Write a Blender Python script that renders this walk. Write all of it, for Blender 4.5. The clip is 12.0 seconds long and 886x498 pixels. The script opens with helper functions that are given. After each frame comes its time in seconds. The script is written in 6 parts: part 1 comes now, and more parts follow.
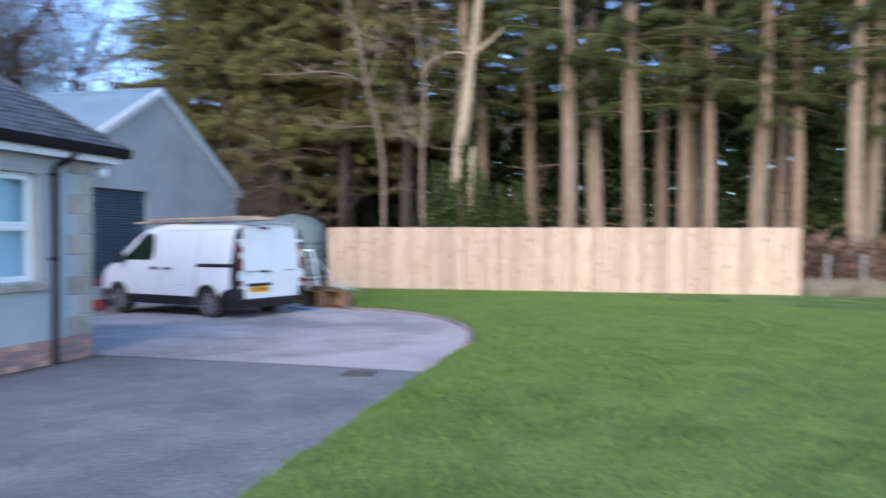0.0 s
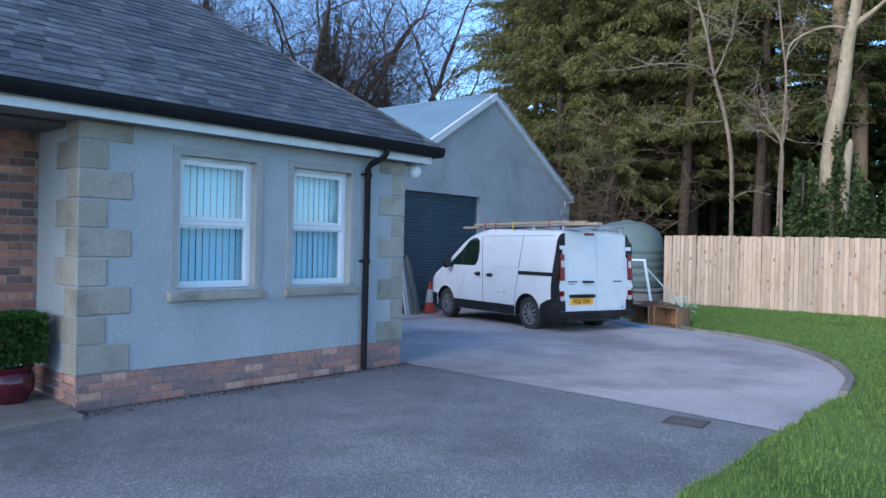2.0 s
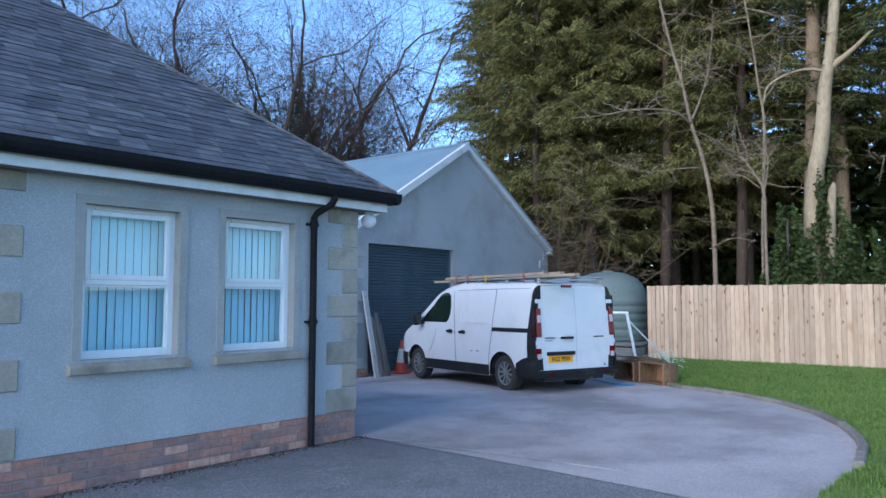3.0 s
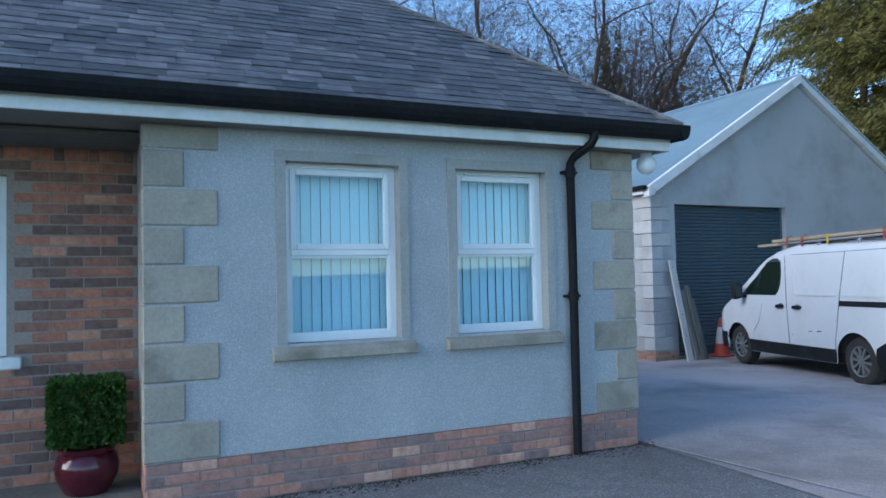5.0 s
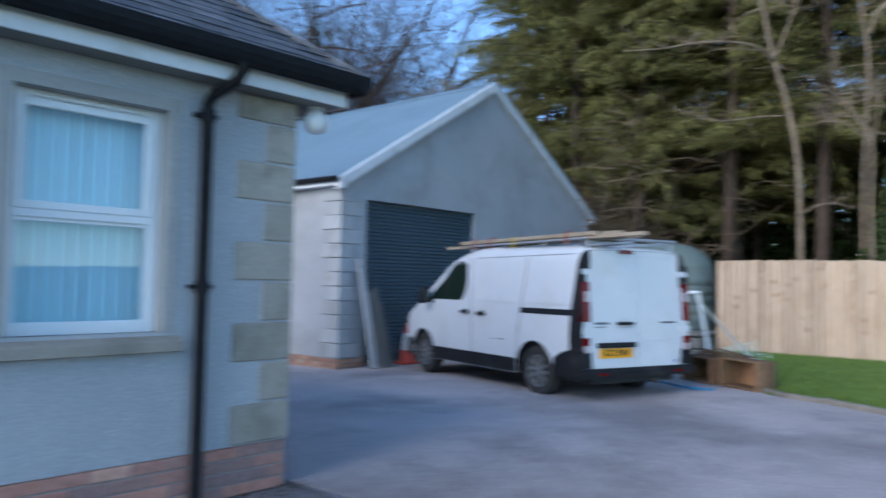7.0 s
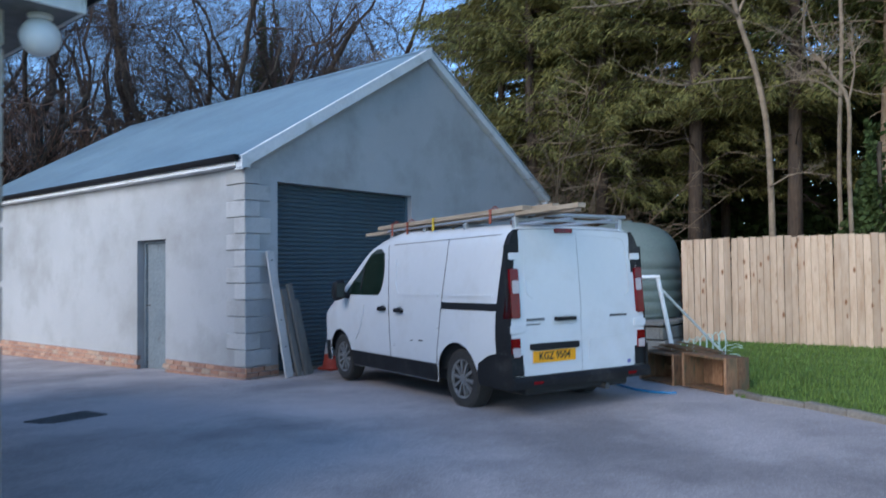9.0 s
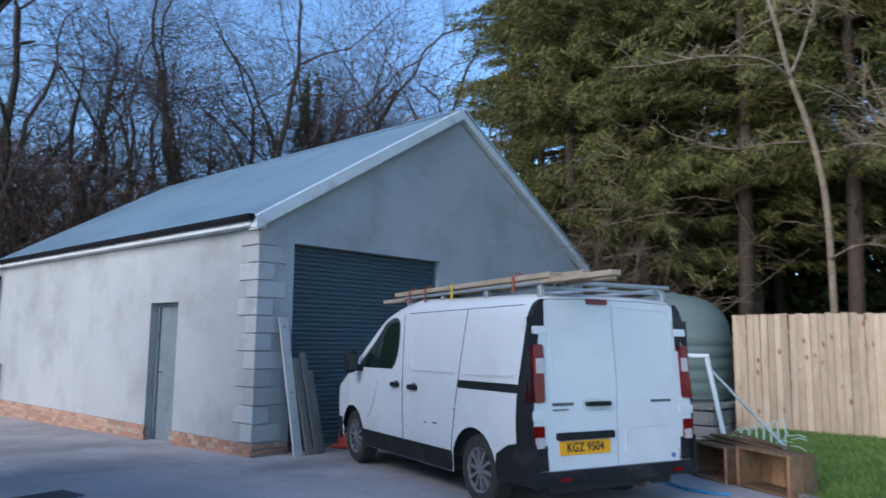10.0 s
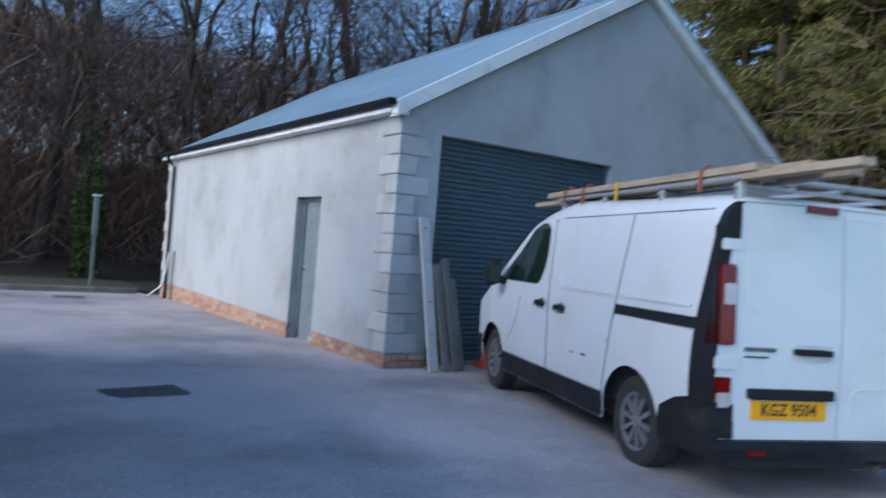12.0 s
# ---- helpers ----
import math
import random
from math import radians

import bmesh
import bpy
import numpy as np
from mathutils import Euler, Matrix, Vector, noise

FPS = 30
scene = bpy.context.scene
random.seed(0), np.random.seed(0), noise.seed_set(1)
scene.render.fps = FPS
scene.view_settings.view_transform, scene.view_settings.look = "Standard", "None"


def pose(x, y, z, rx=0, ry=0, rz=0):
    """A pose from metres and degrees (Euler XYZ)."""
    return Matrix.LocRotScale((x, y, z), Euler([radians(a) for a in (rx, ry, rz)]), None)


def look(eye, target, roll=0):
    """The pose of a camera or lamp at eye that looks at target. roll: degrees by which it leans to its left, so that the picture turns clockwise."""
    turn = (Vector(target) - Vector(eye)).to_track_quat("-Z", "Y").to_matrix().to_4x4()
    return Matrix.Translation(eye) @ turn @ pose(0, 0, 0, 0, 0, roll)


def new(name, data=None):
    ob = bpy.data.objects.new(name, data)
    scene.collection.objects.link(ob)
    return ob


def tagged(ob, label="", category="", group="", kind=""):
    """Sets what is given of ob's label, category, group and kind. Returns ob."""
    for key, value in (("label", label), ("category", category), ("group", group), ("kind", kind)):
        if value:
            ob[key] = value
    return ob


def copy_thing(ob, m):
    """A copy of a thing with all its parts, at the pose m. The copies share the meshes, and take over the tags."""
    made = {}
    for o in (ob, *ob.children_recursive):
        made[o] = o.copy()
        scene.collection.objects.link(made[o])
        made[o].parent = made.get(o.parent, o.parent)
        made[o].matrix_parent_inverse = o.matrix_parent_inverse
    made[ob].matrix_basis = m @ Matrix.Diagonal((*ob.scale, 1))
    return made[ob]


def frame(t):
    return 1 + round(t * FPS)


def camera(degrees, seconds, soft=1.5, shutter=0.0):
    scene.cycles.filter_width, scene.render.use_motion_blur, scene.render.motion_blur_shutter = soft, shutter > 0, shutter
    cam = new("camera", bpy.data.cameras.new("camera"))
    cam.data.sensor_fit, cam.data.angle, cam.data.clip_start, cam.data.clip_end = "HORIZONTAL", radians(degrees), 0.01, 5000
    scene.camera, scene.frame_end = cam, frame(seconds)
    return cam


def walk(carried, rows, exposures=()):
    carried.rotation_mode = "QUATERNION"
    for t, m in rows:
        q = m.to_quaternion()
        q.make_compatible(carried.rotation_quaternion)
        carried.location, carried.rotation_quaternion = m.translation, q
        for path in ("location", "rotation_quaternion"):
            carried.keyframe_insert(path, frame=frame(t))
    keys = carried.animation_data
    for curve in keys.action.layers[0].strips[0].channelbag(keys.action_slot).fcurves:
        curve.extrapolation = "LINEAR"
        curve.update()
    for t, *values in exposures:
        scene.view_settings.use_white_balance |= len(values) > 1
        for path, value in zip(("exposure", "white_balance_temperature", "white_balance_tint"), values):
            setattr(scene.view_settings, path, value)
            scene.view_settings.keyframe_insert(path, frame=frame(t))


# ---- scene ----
cam = camera(61.8, 12.0, shutter=0.5)
PATH = [
    (0, (-8.315, -6.77, 1.56), (-6.373, -6.294, 1.532), 0.2),
    (0.5, (-8.057, -6.727, 1.581), (-6.309, -5.756, 1.564), 1.2),
    (0.7, (-7.869, -6.658, 1.569), (-6.156, -5.628, 1.539), 0.3),
    (1, (-7.644, -6.647, 1.578), (-5.925, -5.627, 1.539), 0.1),
    (1.5, (-7.196, -6.563, 1.566), (-5.499, -5.506, 1.544), 0.4),
    (2, (-6.837, -6.336, 1.541), (-5.299, -5.058, 1.524), 1.4),
    (2.5, (-6.402, -6.148, 1.51), (-4.821, -4.926, 1.566), 0.7),
    (2.7, (-6.204, -6.077, 1.556), (-4.626, -4.854, 1.669), 0.0),
    (4.3, (-4.885, -5.336, 1.475), (-3.548, -3.851, 1.561), 0.7),
    (4.5, (-4.724, -5.229, 1.506), (-3.482, -3.663, 1.592), -0.5),
    (5, (-4.373, -5.018, 1.481), (-3.476, -3.233, 1.556), -1.2),
    (5.5, (-4.116, -4.807, 1.475), (-3.155, -3.054, 1.501), 2.0),
    (5.6, (-4.064, -4.747, 1.49), (-3.034, -3.032, 1.515), 2.6),
    (6, (-3.847, -4.48, 1.464), (-2.644, -2.883, 1.477), 1.6),
    (6.5, (-3.493, -4.195, 1.378), (-2.302, -2.589, 1.402), -1.1),
    (7, (-3.067, -3.993, 1.364), (-1.556, -2.685, 1.45), 1.2),
    (7.2, (-2.862, -3.918, 1.376), (-1.265, -2.716, 1.451), 1.2),
    (8.8, (-1.422, -3.509, 1.352), (0.127, -2.244, 1.38), -0.7),
    (9, (-1.265, -3.467, 1.366), (0.289, -2.21, 1.428), -0.7),
    (9.5, (-0.852, -3.29, 1.383), (0.727, -2.071, 1.531), -0.2),
    (10, (-0.475, -3.13, 1.408), (0.992, -1.794, 1.654), 0.7),
    (10.5, (-0.14, -2.923, 1.365), (1.247, -1.494, 1.548), 3.6),
    (11, (0.178, -2.719, 1.392), (1.471, -1.197, 1.508), 2.5),
    (11.5, (0.517, -2.544, 1.403), (1.781, -0.997, 1.499), 3.7),
    (12, (0.757, -2.221, 1.344), (1.883, -0.568, 1.343), 4.6),
]
walk(cam, [(t, look(eye, target, roll)) for t, eye, target, roll in PATH], [(0, 1.82, 6150, 15), (0.7, 1.58, 5800, 8), (1.5, 1.53, 5700, 8), (2.5, 1.49, 5650, 7), (4.5, 1.48, 6000, 8), (5.5, 1.5, 5950, -3), (6.2, 1.5, 6050, 5), (7, 1.38, 5850, 6), (9.5, 1.25, 5950, 6), (10.5, 1.3, 6000, 6), (12, 1.38, 5950, 6)])

# ---------- light ----------
world = bpy.data.worlds.new("sky")
scene.world = world
world.use_nodes = True
wn = world.node_tree.nodes
sky = wn.new("ShaderNodeTexSky")
sky.sky_type = "NISHITA"
sky.sun_disc = False
sky.sun_elevation = radians(22)
sky.sun_rotation = radians(275)
sky.air_density = 1.0
sky.dust_density = 0.1
sky.ozone_density = 3.2
sky.altitude = 1200
wn["Background"].inputs["Strength"].default_value = 0.142
world.node_tree.links.new(sky.outputs[0], wn["Background"].inputs["Color"])
sun = new("sun", bpy.data.lights.new("sun", "SUN"))
sun.data.energy = 1.4
sun.data.angle = radians(50)
sun.data.color = (1.0, 0.87, 0.75)
sun.matrix_world = look((-28, 2.4, 11.8), (0, 0, 0))

# ---------- mesh tools ----------


class Shape:
    """Collects vertices and faces of one mesh."""

    def __init__(self):
        self.v, self.f = [], []

    def add(self, verts, faces):
        n = len(self.v)
        self.v += [tuple(p) for p in verts]
        self.f += [tuple(i + n for i in f) for f in faces]
        return self

    def box(self, a, b, e=0.0):
        """A box from corner a to corner b, with chamfered edges of size e."""
        if e <= 0:
            v = [(x, y, z) for x in (a[0], b[0]) for y in (a[1], b[1]) for z in (a[2], b[2])]
            return self.add(v, [(0, 1, 3, 2), (4, 6, 7, 5), (0, 4, 5, 1), (2, 3, 7, 6), (0, 2, 6, 4), (1, 5, 7, 3)])
        bm = bmesh.new()
        bmesh.ops.create_cube(bm, size=1)
        for q in bm.verts:
            q.co = Vector([(a[i] + b[i]) / 2 + q.co[i] * (b[i] - a[i]) for i in range(3)])
        bmesh.ops.bevel(bm, geom=bm.edges[:], offset=e, segments=1, affect="EDGES")
        return self.take(bm)

    def take(self, bm):
        bm.verts.index_update()
        self.add([q.co[:] for q in bm.verts], [[q.index for q in f.verts] for f in bm.faces])
        bm.free()
        return self

    def tube(self, pts, radii, sides=8, cap=True):
        """A tube along points; radii one number or one a point."""
        pts = [Vector(p) for p in pts]
        if not hasattr(radii, "__len__"):
            radii = [radii] * len(pts)
        side = None
        rings, v = [], []
        for i, p in enumerate(pts):
            d = (pts[min(i + 1, len(pts) - 1)] - pts[max(i - 1, 0)])
            d = d.normalized() if d.length > 1e-9 else Vector((0, 0, 1))
            if side is None:
                side = d.orthogonal().normalized()
            side = (side - d * side.dot(d))
            side = side.normalized() if side.length > 1e-6 else d.orthogonal().normalized()
            up = d.cross(side)
            for k in range(sides):
                a = 2 * math.pi * k / sides
                v.append(p + (side * math.cos(a) + up * math.sin(a)) * radii[i])
        f = []
        for i in range(len(pts) - 1):
            for k in range(sides):
                k2 = (k + 1) % sides
                f.append((i * sides + k, i * sides + k2, (i + 1) * sides + k2, (i + 1) * sides + k))
        if cap:
            f.append(tuple(range(sides - 1, -1, -1)))
            f.append(tuple(range((len(pts) - 1) * sides, len(pts) * sides)))
        return self.add(v, f)

    def lathe(self, profile, sides=24, centre=(0, 0, 0), cap=True):
        """A turned shape from (radius, height) pairs, about the vertical."""
        v, f = [], []
        for r, h in profile:
            for k in range(sides):
                a = 2 * math.pi * k / sides
                v.append((centre[0] + r * math.cos(a), centre[1] + r * math.sin(a), centre[2] + h))
        for i in range(len(profile) - 1):
            for k in range(sides):
                k2 = (k + 1) % sides
                f.append((i * sides + k, i * sides + k2, (i + 1) * sides + k2, (i + 1) * sides + k))
        if cap:
            f.append(tuple(range(sides - 1, -1, -1)))
            f.append(tuple(range((len(profile) - 1) * sides, len(profile) * sides)))
        return self.add(v, f)

    def prism(self, poly, lift):
        """A closed outline of 3D points pushed along the vector lift."""
        n = len(poly)
        lo = [Vector(p) for p in poly]
        hi = [p + Vector(lift) for p in lo]
        return self.add(lo + hi, [tuple(range(n - 1, -1, -1)), tuple(range(n, 2 * n))] + [(i, (i + 1) % n, n + (i + 1) % n, n + i) for i in range(n)])

    def moved(self, m):
        self.v = [tuple(m @ Vector(p)) for p in self.v]
        return self

    def mesh(self, name, mat, smooth=False):
        me = bpy.data.meshes.new(name)
        me.from_pydata(self.v, [], self.f)
        me.validate()
        bm = bmesh.new()
        bm.from_mesh(me)
        if len(bm.faces) < 30000:
            bmesh.ops.recalc_face_normals(bm, faces=bm.faces)
        bm.to_mesh(me)
        bm.free()
        if smooth:
            me.shade_smooth()
            if smooth != "all":
                me.set_sharp_from_angle(angle=radians(38))
        if mat:
            me.materials.append(mat)
        return me


def part(name, shape, mat, parent=None, label="", smooth=False, m=None):
    """One mesh object under a thing or a part."""
    me = shape if isinstance(shape, bpy.types.Mesh) else shape.mesh(name, mat, smooth)
    ob = new(name, me)
    if parent:
        ob.parent = parent
    if m is not None:
        ob.matrix_basis = m
    if label:
        tagged(ob, label)
    return ob


def thing(name, m, label, category, group="", kind=""):
    ob = new(name)
    ob.empty_display_size = 0.2
    ob.matrix_basis = m
    return tagged(ob, label, category, group, kind)


# ---------- materials ----------
def ramp(nt, fac, stops):
    r = nt.nodes.new("ShaderNodeValToRGB")
    while len(r.color_ramp.elements) < len(stops):
        r.color_ramp.elements.new(0.5)
    for el, (p, c) in zip(r.color_ramp.elements, stops):
        el.position, el.color = p, (*c, 1)
    nt.links.new(fac, r.inputs[0])
    return r.outputs[0]


def noise_tex(nt, co, scale, detail=4, rough=0.6):
    n = nt.nodes.new("ShaderNodeTexNoise")
    n.inputs["Scale"].default_value, n.inputs["Detail"].default_value, n.inputs["Roughness"].default_value = scale, detail, rough
    nt.links.new(co, n.inputs["Vector"])
    return n.outputs["Fac"]


def mixed(nt, fac, a, b, kind="MIX"):
    x = nt.nodes.new("ShaderNodeMix")
    x.data_type, x.blend_type = "RGBA", kind
    for sock, val in ((0, fac), (6, a), (7, b)):
        if isinstance(val, (int, float)):
            x.inputs[sock].default_value = val
        elif isinstance(val, tuple):
            x.inputs[sock].default_value = (*val, 1)
        else:
            nt.links.new(val, x.inputs[sock])
    return x.outputs[2]


def surface(name, dark, light, fine=40, coarse=1.5, rough=0.8, bump=0.3, depth=0.01, metal=0.0, stain=None, stain_scale=0.6, stain_cut=0.55,
            vary=0.0, island=False, stretch=(1, 1, 1), space="Object", rough_vary=0.1, alpha_spec=0.5, chips=0.0, chip_scale=90, chip_range=(0.6, 1.5)):
    """A painted, stony or wooden surface with grain at two sizes, stains, and relief."""
    m = bpy.data.materials.new(name)
    m.use_nodes = True
    nt = m.node_tree
    b = nt.nodes["Principled BSDF"]
    tc = nt.nodes.new("ShaderNodeTexCoord")
    mp = nt.nodes.new("ShaderNodeMapping")
    mp.inputs["Scale"].default_value = stretch
    if space == "World":
        g = nt.nodes.new("ShaderNodeNewGeometry")
        nt.links.new(g.outputs["Position"], mp.inputs["Vector"])
    else:
        nt.links.new(tc.outputs[space], mp.inputs["Vector"])
    co = mp.outputs[0]
    rnd = None
    if vary:
        if island:
            g2 = nt.nodes.new("ShaderNodeNewGeometry")
            rnd = g2.outputs["Random Per Island"]
        else:
            oi = nt.nodes.new("ShaderNodeObjectInfo")
            rnd = oi.outputs["Random"]
        ad = nt.nodes.new("ShaderNodeVectorMath")
        ad.operation = "MULTIPLY_ADD"
        nt.links.new(rnd, ad.inputs[0])
        ad.inputs[1].default_value = (37, 53, 71)
        nt.links.new(co, ad.inputs[2])
        co = ad.outputs[0]
    f = noise_tex(nt, co, fine, 3)
    c = noise_tex(nt, co, coarse, 5)
    av = nt.nodes.new("ShaderNodeMath")
    av.operation = "ADD"
    nt.links.new(f, av.inputs[0])
    nt.links.new(c, av.inputs[1])
    hf = nt.nodes.new("ShaderNodeMath")
    hf.operation = "MULTIPLY"
    nt.links.new(av.outputs[0], hf.inputs[0])
    hf.inputs[1].default_value = 0.5
    col = ramp(nt, hf.outputs[0], [(0.33, dark), (0.67, light)])
    if vary:
        hs = nt.nodes.new("ShaderNodeHueSaturation")
        mr = nt.nodes.new("ShaderNodeMapRange")
        nt.links.new(rnd, mr.inputs[0])
        mr.inputs[3].default_value, mr.inputs[4].default_value = 1 - vary, 1 + vary
        nt.links.new(mr.outputs[0], hs.inputs["Value"])
        nt.links.new(col, hs.inputs["Color"])
        col = hs.outputs[0]
    if stain:
        s = noise_tex(nt, co, stain_scale, 6, 0.65)
        sf = ramp(nt, s, [(stain_cut - 0.08, (0, 0, 0)), (stain_cut + 0.12, (1, 1, 1))])
        col = mixed(nt, sf, col, stain)
    height = f
    if chips:
        v = nt.nodes.new("ShaderNodeTexVoronoi")
        v.inputs["Scale"].default_value = chip_scale
        nt.links.new(co, v.inputs["Vector"])
        sp = nt.nodes.new("ShaderNodeSeparateColor")
        nt.links.new(v.outputs["Color"], sp.inputs[0])
        lo, hi = chip_range
        tone = ramp(nt, sp.outputs[0], [(0.1, (lo, lo, lo)), (0.75, (1, 1, 1)), (1.0, (hi, hi, hi))])
        col = mixed(nt, chips, col, tone, "MULTIPLY")
        height = v.outputs["Distance"]
    nt.links.new(col, b.inputs["Base Color"])
    b.inputs["Metallic"].default_value = metal
    rr = nt.nodes.new("ShaderNodeMapRange")
    nt.links.new(c, rr.inputs[0])
    rr.inputs[1].default_value, rr.inputs[2].default_value = 0.3, 0.7
    rr.inputs[3].default_value, rr.inputs[4].default_value = max(0.02, rough - rough_vary), min(1, rough + rough_vary)
    nt.links.new(rr.outputs[0], b.inputs["Roughness"])
    if bump:
        bp = nt.nodes.new("ShaderNodeBump")
        bp.inputs["Strength"].default_value, bp.inputs["Distance"].default_value = bump, depth
        nt.links.new(height, bp.inputs["Height"])
        nt.links.new(bp.outputs[0], b.inputs["Normal"])
    b.inputs["Specular IOR Level"].default_value = alpha_spec
    return m


def bricky(name, stops):
    """Brick faces whose colour differs from brick to brick."""
    m = surface(name, (0.2, 0.2, 0.2), (0.3, 0.3, 0.3), fine=60, coarse=8, rough=0.9, bump=0.5, depth=0.006)
    nt = m.node_tree
    b = nt.nodes["Principled BSDF"]
    oi = nt.nodes.new("ShaderNodeObjectInfo")
    base = ramp(nt, oi.outputs["Random"], stops)
    tc = nt.nodes.new("ShaderNodeNewGeometry")
    n = noise_tex(nt, tc.outputs["Position"], 18, 5, 0.7)
    dirt = ramp(nt, n, [(0.35, (0.7, 0.66, 0.63)), (0.62, (1.0, 1.0, 1.0))])
    nt.links.new(mixed(nt, 1.0, base, dirt, "MULTIPLY"), b.inputs["Base Color"])
    return m


M = {}
M["tarmac"] = surface("tarmac", (0.15, 0.147, 0.149), (0.3, 0.292, 0.294), fine=70, coarse=0.9, rough=0.9, bump=0.6, depth=0.01, stain=(0.128, 0.125, 0.125), stain_scale=0.5, stain_cut=0.53, space="World", chips=0.75, chip_scale=110, chip_range=(0.52, 1.85))
M["drive"] = surface("worn_drive", (0.38, 0.335, 0.322), (0.57, 0.51, 0.492), fine=60, coarse=0.6, rough=0.9, bump=0.45, depth=0.008, stain=(0.265, 0.238, 0.232), stain_scale=0.36, stain_cut=0.53, space="World", chips=0.5, chip_scale=120, chip_range=(0.6, 1.5))
M["soil"] = surface("meadow_ground", (0.03, 0.035, 0.015), (0.09, 0.08, 0.04), fine=9, coarse=0.3, rough=1, bump=0.6, depth=0.05, space="World")
M["litter"] = surface("leaf_litter", (0.02, 0.014, 0.01), (0.085, 0.055, 0.035), fine=7, coarse=0.35, rough=1, bump=0.8, depth=0.08, space="World")
M["lawn"] = surface("lawn_turf", (0.07, 0.122, 0.026), (0.21, 0.285, 0.075), fine=22, coarse=0.9, rough=0.95, bump=0.8, depth=0.03, stain=(0.075, 0.125, 0.024), stain_scale=1.5, stain_cut=0.52, space="World", alpha_spec=0.2)
M["blade"] = surface("grass_blade", (0.085, 0.145, 0.03), (0.175, 0.245, 0.062), fine=2.4, coarse=0.8, rough=0.8, bump=0, vary=0.28, island=True, space="World", alpha_spec=0.12)
M["harl"] = surface("grey_roughcast", (0.34, 0.355, 0.365), (0.5, 0.515, 0.525), fine=70, coarse=1.2, rough=0.95, bump=0.45, depth=0.01, chips=0.45, chip_scale=120, chip_range=(0.78, 1.4))
M["render"] = surface("smooth_cement_render", (0.36, 0.362, 0.366), (0.45, 0.452, 0.456), fine=50, coarse=0.8, rough=0.95, bump=0.3, depth=0.006, stain=(0.325, 0.322, 0.312), stain_scale=0.9, stain_cut=0.55)
M["band"] = surface("smooth_cement_band", (0.31, 0.305, 0.285), (0.42, 0.41, 0.385), fine=45, coarse=2, rough=0.92, bump=0.3, depth=0.006, stain=(0.27, 0.25, 0.215), stain_scale=1.4, stain_cut=0.6)
M["quoin"] = surface("cast_stone", (0.295, 0.265, 0.215), (0.42, 0.38, 0.318), fine=45, coarse=3, rough=0.92, bump=0.4, depth=0.008, vary=0.13, stain=(0.21, 0.19, 0.15), stain_scale=2.2, stain_cut=0.58)
M["quoin_pale"] = surface("pale_cast_stone", (0.39, 0.385, 0.375), (0.5, 0.495, 0.485), fine=45, coarse=3, rough=0.92, bump=0.4, depth=0.008, vary=0.12, stain=(0.33, 0.315, 0.3), stain_scale=1.6, stain_cut=0.6)
M["mortar"] = surface("mortar", (0.24, 0.19, 0.165), (0.36, 0.3, 0.265), fine=70, coarse=4, rough=0.95, bump=0.6, depth=0.006)
M["brick"] = bricky("red_multi_brick", [(0.0, (0.27, 0.19, 0.175)), (0.35, (0.36, 0.22, 0.19)), (0.55, (0.45, 0.24, 0.19)), (0.78, (0.54, 0.27, 0.195)), (0.95, (0.62, 0.37, 0.28))])
M["brick_dark"] = bricky("brown_red_brick", [(0.0, (0.16, 0.11, 0.1)), (0.38, (0.25, 0.15, 0.12)), (0.6, (0.42, 0.185, 0.13)), (0.85, (0.53, 0.235, 0.155)), (1.0, (0.6, 0.33, 0.23))])
M["brick_pale"] = bricky("buff_red_brick", [(0.0, (0.34, 0.2, 0.15)), (0.4, (0.46, 0.25, 0.17)), (0.8, (0.54, 0.32, 0.22)), (1.0, (0.48, 0.37, 0.28))])
M["pvc"] = surface("white_upvc", (0.74, 0.76, 0.77), (0.82, 0.83, 0.84), fine=20, coarse=2, rough=0.35, bump=0.03, depth=0.002)
M["fascia"] = surface("white_painted_board", (0.62, 0.63, 0.63), (0.8, 0.8, 0.8), fine=20, coarse=1.5, rough=0.5, bump=0.1, depth=0.003, stain=(0.5, 0.5, 0.48), stain_scale=2.5, stain_cut=0.62)
M["soffit"] = surface("grey_soffit", (0.16, 0.16, 0.155), (0.24, 0.24, 0.23), fine=20, coarse=1.5, rough=0.7, bump=0.1, depth=0.003)
M["black_pvc"] = surface("black_gutter_plastic", (0.008, 0.0085, 0.01), (0.02, 0.02, 0.023), fine=30, coarse=3, rough=0.5, bump=0.05, depth=0.002, alpha_spec=0.1)
M["slate"] = surface("roof_slate", (0.03, 0.032, 0.038), (0.105, 0.108, 0.12), fine=30, coarse=1.1, rough=0.62, bump=0.5, depth=0.006, vary=0.32, stain=(0.19, 0.195, 0.21), stain_scale=4, stain_cut=0.57, stretch=(0.4, 1, 1))
M["slate_rest"] = surface("roof_slate_rest", (0.03, 0.032, 0.038), (0.105, 0.108, 0.12), fine=30, coarse=1.1, rough=0.62, bump=0.5, depth=0.006, vary=0.32, island=True, stain=(0.19, 0.195, 0.21), stain_scale=4, stain_cut=0.57, stretch=(0.4, 1, 1))
M["tin"] = surface("grey_blue_roof_sheet", (0.13, 0.2, 0.25), (0.19, 0.27, 0.32), fine=12, coarse=0.7, rough=0.55, bump=0.1, depth=0.004, stain=(0.135, 0.195, 0.24), stain_scale=0.4)
